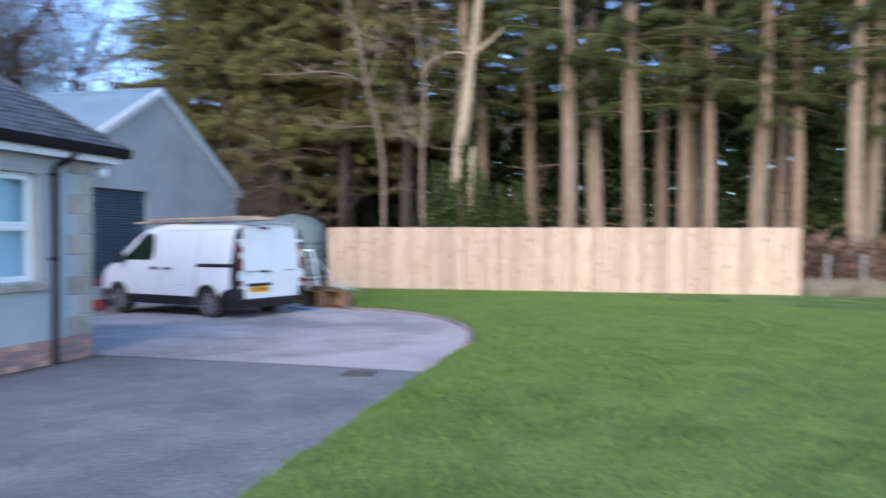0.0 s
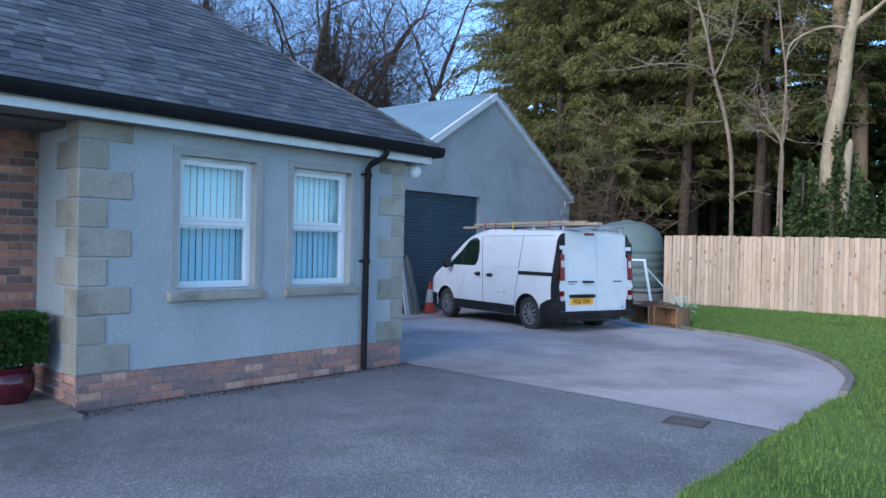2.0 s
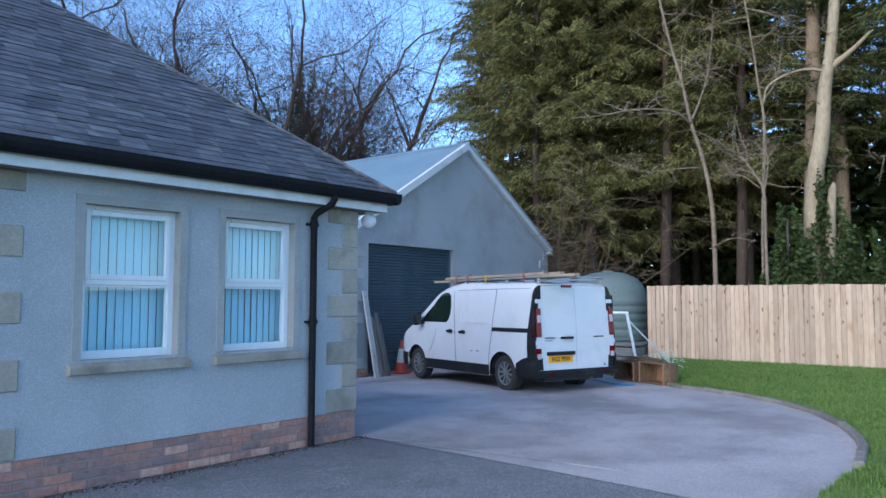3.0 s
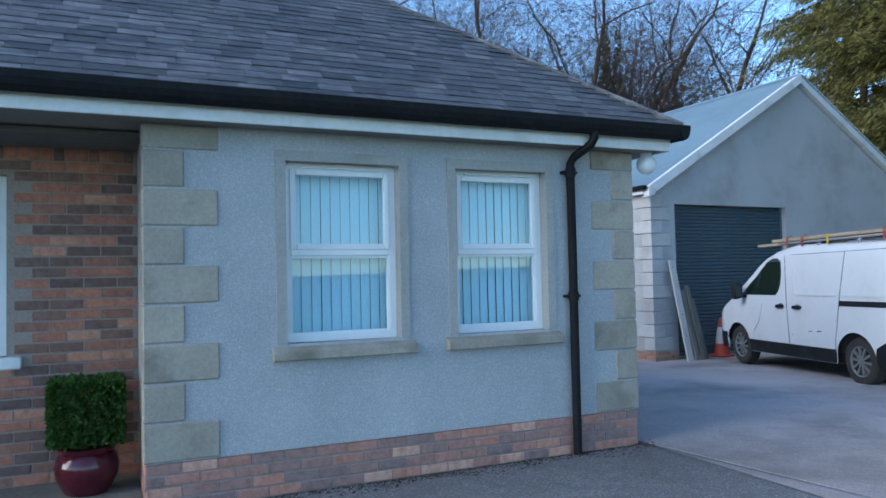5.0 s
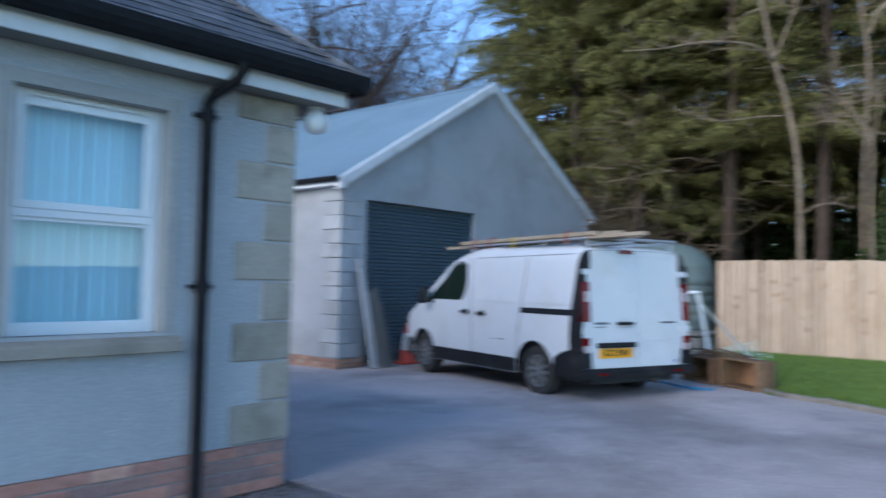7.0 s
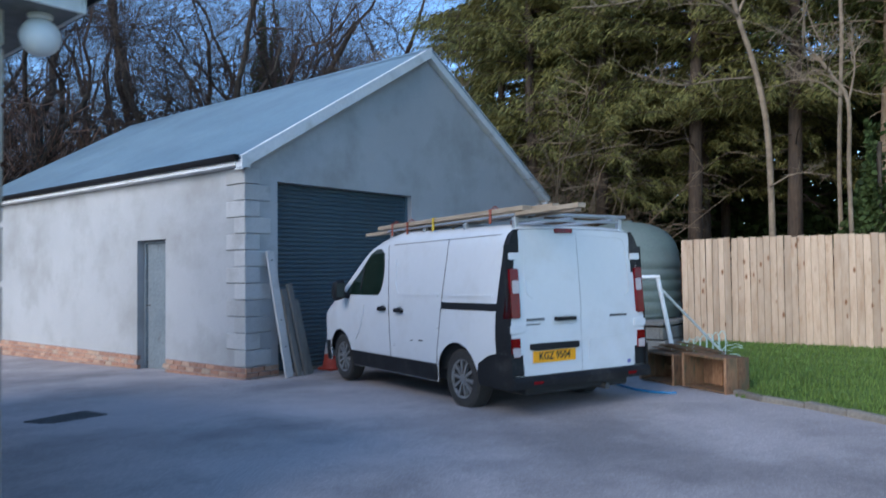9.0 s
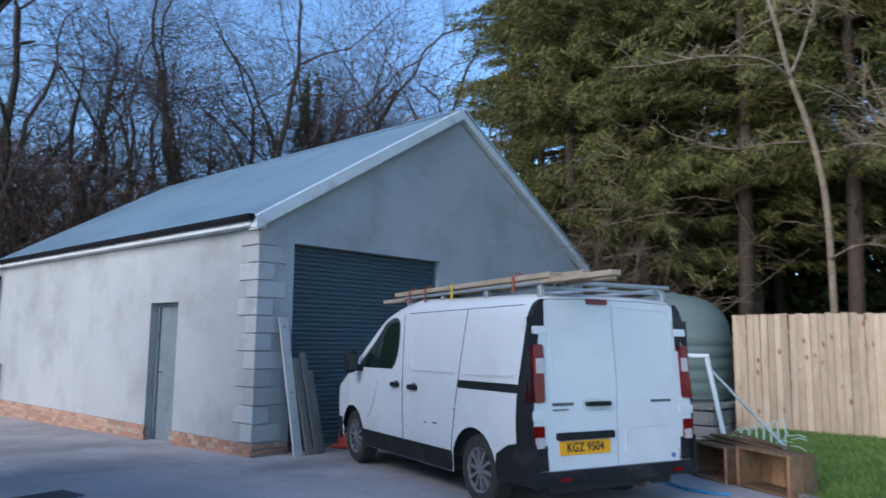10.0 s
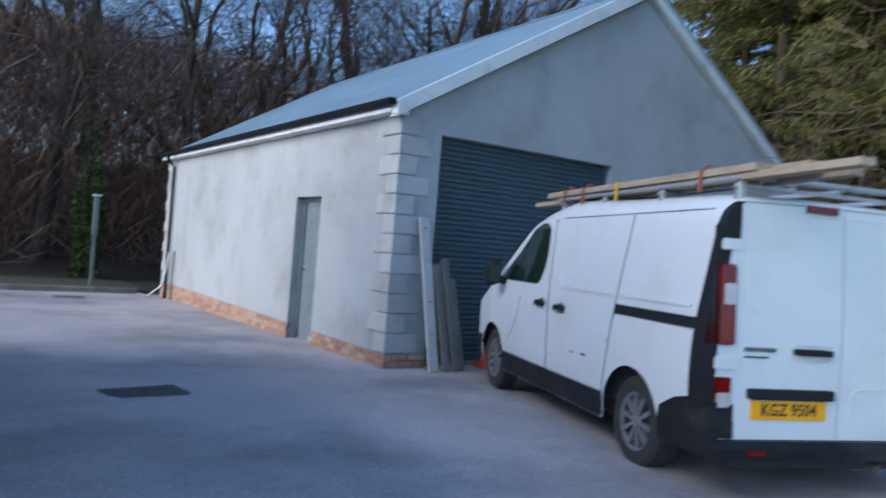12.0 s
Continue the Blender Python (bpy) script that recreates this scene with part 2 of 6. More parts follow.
M["shutter"] = surface("slate_blue_shutter_paint", (0.048, 0.08, 0.1), (0.075, 0.113, 0.135), fine=25, coarse=1.2, rough=0.45, bump=0.08, depth=0.003, stain=(0.062, 0.088, 0.105), stain_scale=1.4)
M["grey_door"] = surface("weathered_grey_door_paint", (0.13, 0.16, 0.18), (0.23, 0.262, 0.285), fine=20, coarse=2, rough=0.6, bump=0.15, depth=0.004, stain=(0.1, 0.1, 0.1), stain_scale=3, stain_cut=0.62)
M["fence"] = surface("new_pine_board", (0.42, 0.295, 0.195), (0.57, 0.43, 0.31), fine=6, coarse=2.2, rough=0.85, bump=0.2, depth=0.004, vary=0.2, stretch=(4, 4, 0.8), stain=(0.36, 0.22, 0.125), stain_scale=3, stain_cut=0.6)


def knotty(m):
    """Dark resinous knots on sawn pine."""
    nt = m.node_tree
    b = nt.nodes["Principled BSDF"]
    g = nt.nodes.new("ShaderNodeNewGeometry")
    mp = nt.nodes.new("ShaderNodeMapping")
    mp.inputs["Scale"].default_value = (9, 9, 4)
    nt.links.new(g.outputs["Position"], mp.inputs["Vector"])
    v = nt.nodes.new("ShaderNodeTexVoronoi")
    v.inputs["Scale"].default_value = 1.0
    nt.links.new(mp.outputs[0], v.inputs["Vector"])
    spot = ramp(nt, v.outputs["Distance"], [(0.1, (1, 1, 1)), (0.24, (0, 0, 0))])
    sp = nt.nodes.new("ShaderNodeSeparateColor")
    nt.links.new(v.outputs["Color"], sp.inputs[0])
    few = ramp(nt, sp.outputs[1], [(0.45, (0, 0, 0)), (0.55, (1, 1, 1))])
    fac = mixed(nt, 1.0, spot, few, "MULTIPLY")
    src = b.inputs["Base Color"].links[0].from_socket
    nt.links.new(mixed(nt, fac, src, (0.2, 0.085, 0.035)), b.inputs["Base Color"])
    return m


knotty(M["fence"])
M["kerb"] = surface("worn_concrete_kerb", (0.13, 0.115, 0.095), (0.27, 0.24, 0.2), fine=40, coarse=4, rough=0.95, bump=0.5, depth=0.01, vary=0.18)
M["iron"] = surface("cast_iron_cover", (0.055, 0.054, 0.053), (0.13, 0.127, 0.123), fine=60, coarse=5, rough=0.85, bump=0.6, depth=0.006, metal=0.2)
M["post"] = surface("weathered_post_wood", (0.16, 0.14, 0.11), (0.33, 0.3, 0.25), fine=16, coarse=3, rough=0.95, bump=0.5, depth=0.008, stretch=(3, 3, 0.5))
M["bark_warm"] = surface("conifer_bark", (0.15, 0.098, 0.06), (0.38, 0.27, 0.17), fine=9, coarse=1.5, rough=0.95, bump=0.9, depth=0.04, stretch=(2.5, 2.5, 0.5), vary=0.25)
M["bark_pale"] = surface("pale_beech_bark", (0.22, 0.165, 0.1), (0.44, 0.345, 0.225), fine=9, coarse=1.5, rough=0.95, bump=0.6, depth=0.03, stretch=(2, 2, 0.6))
M["bark_dark"] = surface("bare_tree_bark", (0.034, 0.027, 0.021), (0.11, 0.088, 0.066), fine=9, coarse=1.5, rough=0.95, bump=0.7, depth=0.03, stretch=(2, 2, 0.6), vary=0.2)
M["twig_red"] = surface("reddish_twig_bark", (0.035, 0.025, 0.02), (0.1, 0.068, 0.054), fine=9, coarse=1.5, rough=0.95, bump=0)
# Darker copy of conifer_bark: shade under the low boughs is in the colour.
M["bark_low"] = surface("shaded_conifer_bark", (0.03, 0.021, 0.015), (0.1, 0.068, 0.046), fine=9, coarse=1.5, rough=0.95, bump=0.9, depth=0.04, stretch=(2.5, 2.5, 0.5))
M["twig_shrub"] = surface("brown_shrub_bark", (0.085, 0.06, 0.036), (0.23, 0.165, 0.1), fine=9, coarse=1.5, rough=0.95, bump=0.3, depth=0.02)
M["twig"] = surface("pale_twig_bark", (0.12, 0.088, 0.058), (0.29, 0.22, 0.15), fine=9, coarse=1.5, rough=0.95, bump=0.3, depth=0.02)


def leafy(name, dark, light, vary=0.45):
    m = surface(name, dark, light, fine=3.5, coarse=0.5, rough=0.75, bump=0, vary=vary, island=True, space="World", alpha_spec=0.25)
    nt = m.node_tree
    b = nt.nodes["Principled BSDF"]
    tr = nt.nodes.new("ShaderNodeBsdfTranslucent")
    mx = nt.nodes.new("ShaderNodeMixShader")
    mx.inputs[0].default_value = 0.25
    src = b.inputs["Base Color"].links[0].from_socket
    nt.links.new(src, tr.inputs["Color"])
    nt.links.new(b.outputs[0], mx.inputs[1])
    nt.links.new(tr.outputs[0], mx.inputs[2])
    nt.links.new(mx.outputs[0], nt.nodes["Material Output"].inputs["Surface"])
    return m


M["needles"] = leafy("conifer_foliage", (0.038, 0.052, 0.013), (0.118, 0.13, 0.037), 0.5)
M["needles_olive"] = leafy("olive_conifer_foliage", (0.068, 0.072, 0.022), (0.25, 0.228, 0.073), 0.55)
M["ivy"] = leafy("ivy_leaves", (0.028, 0.05, 0.014), (0.09, 0.12, 0.036))
M["box_leaf"] = leafy("box_leaves", (0.02, 0.055, 0.01), (0.07, 0.14, 0.025))
M["brush"] = leafy("brown_undergrowth", (0.1, 0.058, 0.04), (0.3, 0.175, 0.12))
M["straw"] = leafy("dry_grass", (0.24, 0.2, 0.13), (0.48, 0.41, 0.29))


def glass_mat(name, tint=(1, 1, 1), mirror=0.0, rough=0.0):
    m = bpy.data.materials.new(name)
    m.use_nodes = True
    nt = m.node_tree
    out = nt.nodes["Material Output"]
    nt.nodes.remove(nt.nodes["Principled BSDF"])
    gl = nt.nodes.new("ShaderNodeBsdfGlossy")
    gl.inputs["Roughness"].default_value = rough
    tp = nt.nodes.new("ShaderNodeBsdfTransparent")
    tp.inputs["Color"].default_value = (*tint, 1)
    lw = nt.nodes.new("ShaderNodeLayerWeight")
    lw.inputs["Blend"].default_value = 0.5
    pw = nt.nodes.new("ShaderNodeMath")
    pw.operation = "POWER"
    nt.links.new(lw.outputs["Facing"], pw.inputs[0])
    pw.inputs[1].default_value = 4.0
    fr = nt.nodes.new("ShaderNodeMath")
    fr.operation = "MULTIPLY_ADD"
    nt.links.new(pw.outputs[0], fr.inputs[0])
    fr.inputs[1].default_value, fr.inputs[2].default_value = 0.9, 0.04
    ad = nt.nodes.new("ShaderNodeMath")
    ad.operation = "ADD"
    ad.use_clamp = True
    nt.links.new(fr.outputs[0], ad.inputs[0])
    ad.inputs[1].default_value = mirror
    mx = nt.nodes.new("ShaderNodeMixShader")
    nt.links.new(ad.outputs[0], mx.inputs[0])
    nt.links.new(tp.outputs[0], mx.inputs[1])
    nt.links.new(gl.outputs[0], mx.inputs[2])
    nt.links.new(mx.outputs[0], out.inputs["Surface"])
    return m


M["pane"] = glass_mat("double_glazing", (0.91, 0.985, 1.0), 0.0)
M["blind"] = surface("pale_blind_fabric", (0.66, 0.79, 0.86), (0.73, 0.85, 0.91), fine=60, coarse=2, rough=0.9, bump=0.1, depth=0.002)
# Dark walls: the dimness of the unlit room is put into their colour.
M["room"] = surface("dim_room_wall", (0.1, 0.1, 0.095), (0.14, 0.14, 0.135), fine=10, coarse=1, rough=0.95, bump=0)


# ---------- ground ----------
def smooth01(t):
    t = min(max(t, 0.0), 1.0)
    return t * t * (3 - 2 * t)


def ground_z(x, y):
    """Height of the yard: it falls gently towards the back; level at the board fence; it rises into the woods."""
    if y < 3:
        z = -0.027 * max(y, -8.0) if y < 0 else -0.022 * y
    elif y < 5.5:
        z = -0.066 - 0.046 * (y - 3)
    else:
        z = -0.181 - 0.018 * (min(y, 18.0) - 5.5)
    z *= 1 - smooth01((x - 6.5) / 4.5) if y < 5.5 else 1 - 0.6 * smooth01((x - 14) / 8)
    z += 0.09 * max(0.0, min(x - 15, 30)) * smooth01((x - 15) / 6)
    z += 0.16 * max(0.0, min(y - 21, 40)) * smooth01((y - 21) / 8)
    return z


def lawn_edge(x):
    """Where the lawn ends along y, for each x: straight beside the tarmac, then round the turning place."""
    k = [(1.2, -4.76), (2.36, -4.62), (3.4, -4.27), (4.44, -3.74), (5.2, -3.15), (5.85, -2.4), (6.3, -1.7), (6.62, -0.98), (7.25, -0.76), (7.75, 0.0), (8.1, 0.85), (8.4, 1.25)]
    if x <= k[0][0]:
        return -4.74
    for (x0, y0), (x1, y1) in zip(k, k[1:]):
        if x <= x1:
            return y0 + (y1 - y0) * (x - x0) / (x1 - x0)
    return 1.25


def columns(name, x0, x1, low, high, lift, mat, label, category, dx=0.2, dy=0.4):
    """A sheet on the yard's relief between the lines low(x) and high(x)."""
    s = Shape()
    n = max(2, int((x1 - x0) / dx))
    rows = 1
    for i in range(n + 1):
        x = x0 + (x1 - x0) * i / n
        rows = max(rows, int(abs(high(x) - low(x)) / dy) + 1)
    for i in range(n + 1):
        x = x0 + (x1 - x0) * i / n
        a, b = low(x), max(high(x), low(x))
        for j in range(rows + 1):
            y = a + (b - a) * j / rows
            s.v.append((x, y, ground_z(x, y) + (lift(x, y) if callable(lift) else lift)))
    for i in range(n):
        for j in range(rows):
            q = i * (rows + 1) + j
            s.f.append((q, q + rows + 1, q + rows + 2, q + 1))
    return tagged(new(name, s.mesh(name, mat, "all")), label, category, kind="structure")


def ground_sheet():
    s = Shape()
    lim = [-900, -400, -200, -120, -80, -50, -35] + [-30 + 1.5 * i for i in range(60)] + [62, 75, 95, 140, 220, 400, 900]
    n = len(lim)
    for x in lim:
        for y in lim:
            s.v.append((x, y, ground_z(x, y) - 0.06))
    for i in range(n - 1):
        for j in range(n - 1):
            s.f.append((i * n + j, (i + 1) * n + j, (i + 1) * n + j + 1, i * n + j + 1))
    return tagged(new("ground", s.mesh("ground", M["litter"], "all")), "brown leaf-littered earth under the trees and round the yard", "ground", kind="structure")


ground_sheet()
columns("pavement_front", -22, 0.07, lambda x: lawn_edge(x) - 0.02, lambda x: 1.4, 0.0, M["tarmac"], "dark grey chipped tarmac drive before the house", "driveway", 0.4)



def seam(x):
    """Where the pale drive meets the dark tarmac: a shallow bend from the house's corner to the lawn."""
    if x >= 0.06:
        return 17.2
    return -(math.sqrt(0.0121 + 0.04 * (0.06 - x)) - 0.11) / 0.02


columns("pavement_rear", -0.72, 16.5, lambda x: lawn_edge(x) - 0.02, seam, 0.006, M["drive"], "worn pale grey drive with old damp stains", "driveway", 0.06)


def turf_edge(x):
    """The lawn's ragged rim: it creeps over the tarmac and stays behind the kerb."""
    rag = 1 - smooth01((x - 0.9) / 0.5)
    return lawn_edge(x) + rag * (0.014 * math.sin(x * 4.3) + 0.012 * math.sin(x * 9.7 + 1) + 0.008 * math.sin(x * 23) + 0.02)


columns("lawn", -22, 12.6, lambda x: -26.0, turf_edge, lambda x, y: 0.01 + 0.06 * smooth01((lawn_edge(x) - y) / 0.5) + 0.085 * smooth01((x - 8.8) / 2.4), M["lawn"], "short green lawn beside the drive", "lawn", 0.2, 0.35)


def grass():
    """Short blades over the near lawn."""
    rng = np.random.default_rng(5)
    s = Shape()
    n = 0
    while n < 150000:
        x = -9.5 + 21.0 * rng.random() ** 1.15
        e = lawn_edge(x)
        y = turf_edge(x) + 0.02 * rng.random() - 9.0 * rng.random() ** 1.3
        z = ground_z(x, y) + 0.006 + 0.06 * smooth01((e - y) / 0.5) + 0.085 * smooth01((x - 8.8) / 2.4)
        a, h, w = rng.random() * 6.28, 0.024 + 0.036 * rng.random(), 0.0022 + 0.0025 * rng.random() + 0.0004 * max(0, x + 4)
        l = 0.03 * rng.random()
        ca, sa = math.cos(a), math.sin(a)
        k = len(s.v)
        s.v += [(x - w * ca, y - w * sa, z), (x + w * ca, y + w * sa, z), (x - l * sa, y + l * ca, z + h)]
        s.f.append((k, k + 1, k + 2))
        n += 1
    tagged(new("grass", s.mesh("grass", M["blade"])), "short green grass blades on the lawn", "grass", kind="stuff")


grass()


def kerb():
    k = thing("kerb", pose(0, 0, 0), "worn concrete kerb stones edging the lawn", "kerb", kind="structure")
    x = 1.25
    pts = []
    while x < 7.0:
        pts.append((x, lawn_edge(x)))
        x += 0.02
    d, last = 0.0, pts[0]
    marks = [last]
    for p in pts[1:]:
        d += math.dist(p, last)
        last = p
        if d > 0.46:
            marks.append(p)
            d = 0
    me = Shape().box((-0.236, -0.045, -0.12), (0.236, 0.045, 0.062), 0.014).mesh("kerb_stone", M["kerb"])
    rng = random.Random(3)
    for a, b in zip(marks, marks[1:]):
        m = ((a[0] + b[0]) / 2, (a[1] + b[1]) / 2)
        ob = part("kerb_stone", me, None, k, m=pose(m[0], m[1], ground_z(*m) + rng.uniform(-0.006, 0.004), rng.uniform(-1, 1), 0, math.degrees(math.atan2(b[1] - a[1], b[0] - a[0])) + rng.uniform(-0.6, 0.6)))


kerb()


def covers():
    m = thing("manhole_cover", pose(2.37, 4.56, ground_z(2.37, 4.56) + 0.006, rz=8), "flat rectangular iron manhole cover in the drive", "manhole cover")
    part("cover_frame", Shape().box((-0.34, -0.28, -0.03), (0.34, 0.28, 0.004)), M["iron"], m)
    s = Shape().box((-0.31, -0.25, 0.0), (0.31, 0.25, 0.007), 0.002)
    for i in range(11):
        for j in range(9):
            s.box((-0.285 + i * 0.052, -0.225 + j * 0.051, 0.006), (-0.25 + i * 0.052, -0.19 + j * 0.051, 0.01))
    part("lid", s, M["iron"], m)
    d = thing("drain_grate", pose(-0.87, -4.02, ground_z(-0.87, -4.02) + 0.004, rz=-84) @ Matrix.Scale(0.8, 4), "rusty iron drain grate set in the tarmac", "drain")
    part("grate_frame", Shape().box((-0.2, -0.2, -0.03), (0.2, -0.17, 0.012)).box((-0.2, 0.17, -0.03), (0.2, 0.2, 0.012)).box((-0.2, -0.17, -0.03), (-0.17, 0.17, 0.012)).box((0.17, -0.17, -0.03), (0.2, 0.17, 0.012)), M["iron"], d)
    # Black plate close under the bars: its colour stands for the drain's shade.
    part("sump", Shape().box((-0.17, -0.17, -0.03), (0.17, 0.17, -0.018)), M["black_pvc"], d, "black plate standing for the shade under the bars")
    me = Shape().box((-0.17, -0.011, -0.02), (0.17, 0.011, 0.01)).mesh("bar", M["iron"])
    for i in range(8):
        part("bar", me, None, d, m=pose(0, -0.148 + i * 0.0423, 0))
    v = thing("inspection_cover", pose(3.2, 15.6, ground_z(3.2, 15.6) + 0.006), "small iron cover in the far drive", "manhole cover")
    part("cover_frame", Shape().box((-0.3, -0.3, -0.03), (0.3, 0.3, 0.004)), M["iron"], v)
    part("lid", Shape().box((-0.27, -0.27, 0), (0.27, 0.27, 0.008), 0.002), M["iron"], v)


covers()

# ---------- house ----------
HM = pose(0, 0, 0, 0, 0, -2)
BAY = -3.955
house = thing("house", HM, "grey roughcast bungalow with stone quoins and slate hipped roof", "house")
SOFFIT, EAVE, PITCH = 2.53, 2.735, radians(37.6)
WINS = [(-3.033, -2.175), (-1.71, -0.882)]
WZ = (1.034, 2.325)


def holed_wall(a, b, zs, holes, y0, y1):
    """A wall in one piece along x from a to b, between zs, with openings (x0, x1, z0, z1), from y0 to y1 deep."""
    xs = sorted({a, b, *[h[0] for h in holes], *[h[1] for h in holes]})
    zz = sorted({*zs, *[h[2] for h in holes], *[h[3] for h in holes]})
    return grid_wall(xs, zz, [(h[0], h[1], h[2], h[3]) for h in holes], y0, y1)


def grid_wall(xs, zz, holes, y0, y1):
    s = Shape()
    nx, nz = len(xs), len(zz)
    s.v = [(x, y, z) for y in (y0, y1) for x in xs for z in zz]

    def solid(i, j):
        if not (0 <= i < nx - 1 and 0 <= j < nz - 1):
            return False
        cx, cz = (xs[i] + xs[i + 1]) / 2, (zz[j] + zz[j + 1]) / 2
        return not any(h[0] < cx < h[1] and h[2] < cz < h[3] for h in holes)

    def at(k, i, j):
        return k * nx * nz + i * nz + j

    for i in range(nx - 1):
        for j in range(nz - 1):
            if not solid(i, j):
                continue
            for k in (0, 1):
                s.f.append((at(k, i, j), at(k, i + 1, j), at(k, i + 1, j + 1), at(k, i, j + 1)))
            for di, dj, p, q in ((-1, 0, (i, j), (i, j + 1)), (1, 0, (i + 1, j), (i + 1, j + 1)), (0, -1, (i, j), (i + 1, j)), (0, 1, (i, j + 1), (i + 1, j + 1))):
                if not solid(i + di, j + dj):
                    s.f.append((at(0, *p), at(0, *q), at(1, *q), at(1, *p)))
    return s


front = part("front_wall", holed_wall(BAY, 0.0, (0.31, SOFFIT), [(a, b, *WZ) for a, b in WINS], 0.0, 0.3), M["harl"], house, "grey roughcast wall")
part("side_wall", Shape().box((-0.3, 0.3, -0.4), (0.0, 7.8, SOFFIT)), M["harl"], house)
part("back_wall", Shape().box((-12, 7.5, -0.4), (-0.3, 7.8, SOFFIT)), M["harl"], house)
part("bay_return_wall", Shape().box((BAY, 0.3, -0.2), (BAY + 0.3, 1.2, SOFFIT)), M["harl"], house)
# Unseen partition and ceiling, added so that gaps in the blinds stay dark.
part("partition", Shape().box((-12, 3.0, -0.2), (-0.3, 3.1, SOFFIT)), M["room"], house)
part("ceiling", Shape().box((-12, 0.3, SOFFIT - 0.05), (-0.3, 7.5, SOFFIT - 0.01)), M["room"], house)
part("plinth_core", Shape().box((BAY + 0.012, 0.012, -0.25), (-0.012, 0.3, 0.31)), M["mortar"], house)


def bands():
    """Raised smooth bands round the windows."""
    for a, b in WINS:
        s = Shape()
        w, e = 0.07, 0.014
        i = 0.003
        s.prism([(a - w, -e, WZ[0]), (a + i, -e, WZ[0]), (a + i, -e, WZ[1] - i), (b - i, -e, WZ[1] - i), (b - i, -e, WZ[0]), (b + w, -e, WZ[0]), (b + w, -e, WZ[1] + w), (a - w, -e, WZ[1] + w)], (0, e + 0.088, 0))
        part("window_band", s, M["band"], house, "smooth grey cement band")
        z = WZ[0]
        part("sill", Shape().prism([(a - 0.1, -0.075, z - 0.105), (a - 0.1, -0.06, z - 0.112), (a - 0.1, 0.1, z - 0.112), (a - 0.1, 0.1, z), (a - 0.1, 0.06, z), (a - 0.1, -0.068, z - 0.042), (a - 0.1, -0.075, z - 0.05)], (b - a + 0.2, 0, 0)), M["quoin"], house, "weathered stone sill")


bands()


def window(a, b, z0, z1, y, deep=0.07, transom=0.5):
    """A white two-light window with a top opener, blinds of upright slats behind it."""
    w = part("window", grid_wall([a, a + 0.055, b - 0.055, b], [z0, z0 + 0.06, z1 - 0.055, z1], [(a + 0.055, b - 0.055, z0 + 0.06, z1 - 0.055)], y, y + deep), M["pvc"], house, "white plastic window")
    zt = z0 + (z1 - z0) * transom
    part("transom", Shape().box((a + 0.055, y - 0.004, zt - 0.03), (b - 0.055, y + deep, zt + 0.03), 0.008), M["pvc"], w)
    sash = Shape()
    i, o = a + 0.05, b - 0.05
    for p, q in (((i, zt + 0.015), (i + 0.045, z1 - 0.045)), ((o - 0.045, zt + 0.015), (o, z1 - 0.045)), ((i + 0.045, zt + 0.015), (o - 0.045, zt + 0.06)), ((i + 0.045, z1 - 0.09), (o - 0.045, z1 - 0.045))):
        sash.box((p[0], y - 0.012, p[1]), (q[0], y + 0.03, q[1]), 0.006)
    part("top_sash", sash, M["pvc"], w)
    part("vent", Shape().box((a + 0.12, y - 0.02, z1 - 0.04), (b - 0.12, y, z1 - 0.022), 0.004), M["pvc"], w, "slim white trickle vent")
    bead = Shape()
    for p, q in (((i, z0 + 0.05), (i + 0.018, zt - 0.02)), ((o - 0.018, z0 + 0.05), (o, zt - 0.02)), ((i + 0.018, z0 + 0.05), (o - 0.018, z0 + 0.068)), ((i + 0.018, zt - 0.045), (o - 0.018, zt - 0.025))):
        bead.box((p[0], y + 0.01, p[1]), (q[0], y + 0.04, q[1]))
    part("bead", bead, M["pvc"], w)
    for lo, hi, k in ((z0 + 0.05, zt - 0.02, 0.03), (zt + 0.03, z1 - 0.06, 0.012)):
        g = part("pane", Shape().box((i, y + k, lo), (o, y + k + 0.004, hi)), M["pane"], w)
        g.visible_shadow = False
    pitch = 0.076
    me = Shape().box((-0.0386, -0.0008, 0), (0.0386, 0.0008, z1 - z0 - 0.04)).mesh("slat", M["blind"])
    rng = random.Random(int(a * 100))
    n = int((b - a - 0.06) / pitch)
    for q in range(n + 1):
        part("slat", me, None, w, m=pose(a + 0.05 + q * pitch, y + deep + 0.07, z0 + 0.02, 0, 0, 10 + rng.uniform(-4, 4)))
    return w


for a, b in WINS:
    window(a, b, *WZ, 0.09)

# porch recess: brick back wall with a window
PY = 0.9
PW = (-5.95, -4.82, 0.98, 2.27)
porch = part("porch_wall", holed_wall(-9.0, BAY, (-0.1, SOFFIT), [PW], PY + 0.006, PY + 0.3), M["mortar"], house, "brown and red brick porch wall")
window(*PW, PY + 0.08)
part("sill", Shape().box((PW[0] - 0.1, PY - 0.07, PW[2] - 0.09), (PW[1] + 0.1, PY + 0.08, PW[2]), 0.01), M["fascia"], house, "pale stone sill")
part("porch_slab", Shape().box((-9, 0.02, -0.1), (BAY, PY + 0.02, 0.06), 0.01).box((-9, -0.35, -0.1), (BAY - 0.06, 0.02, 0.055), 0.01), M["kerb"], house, "pale concrete porch slab")

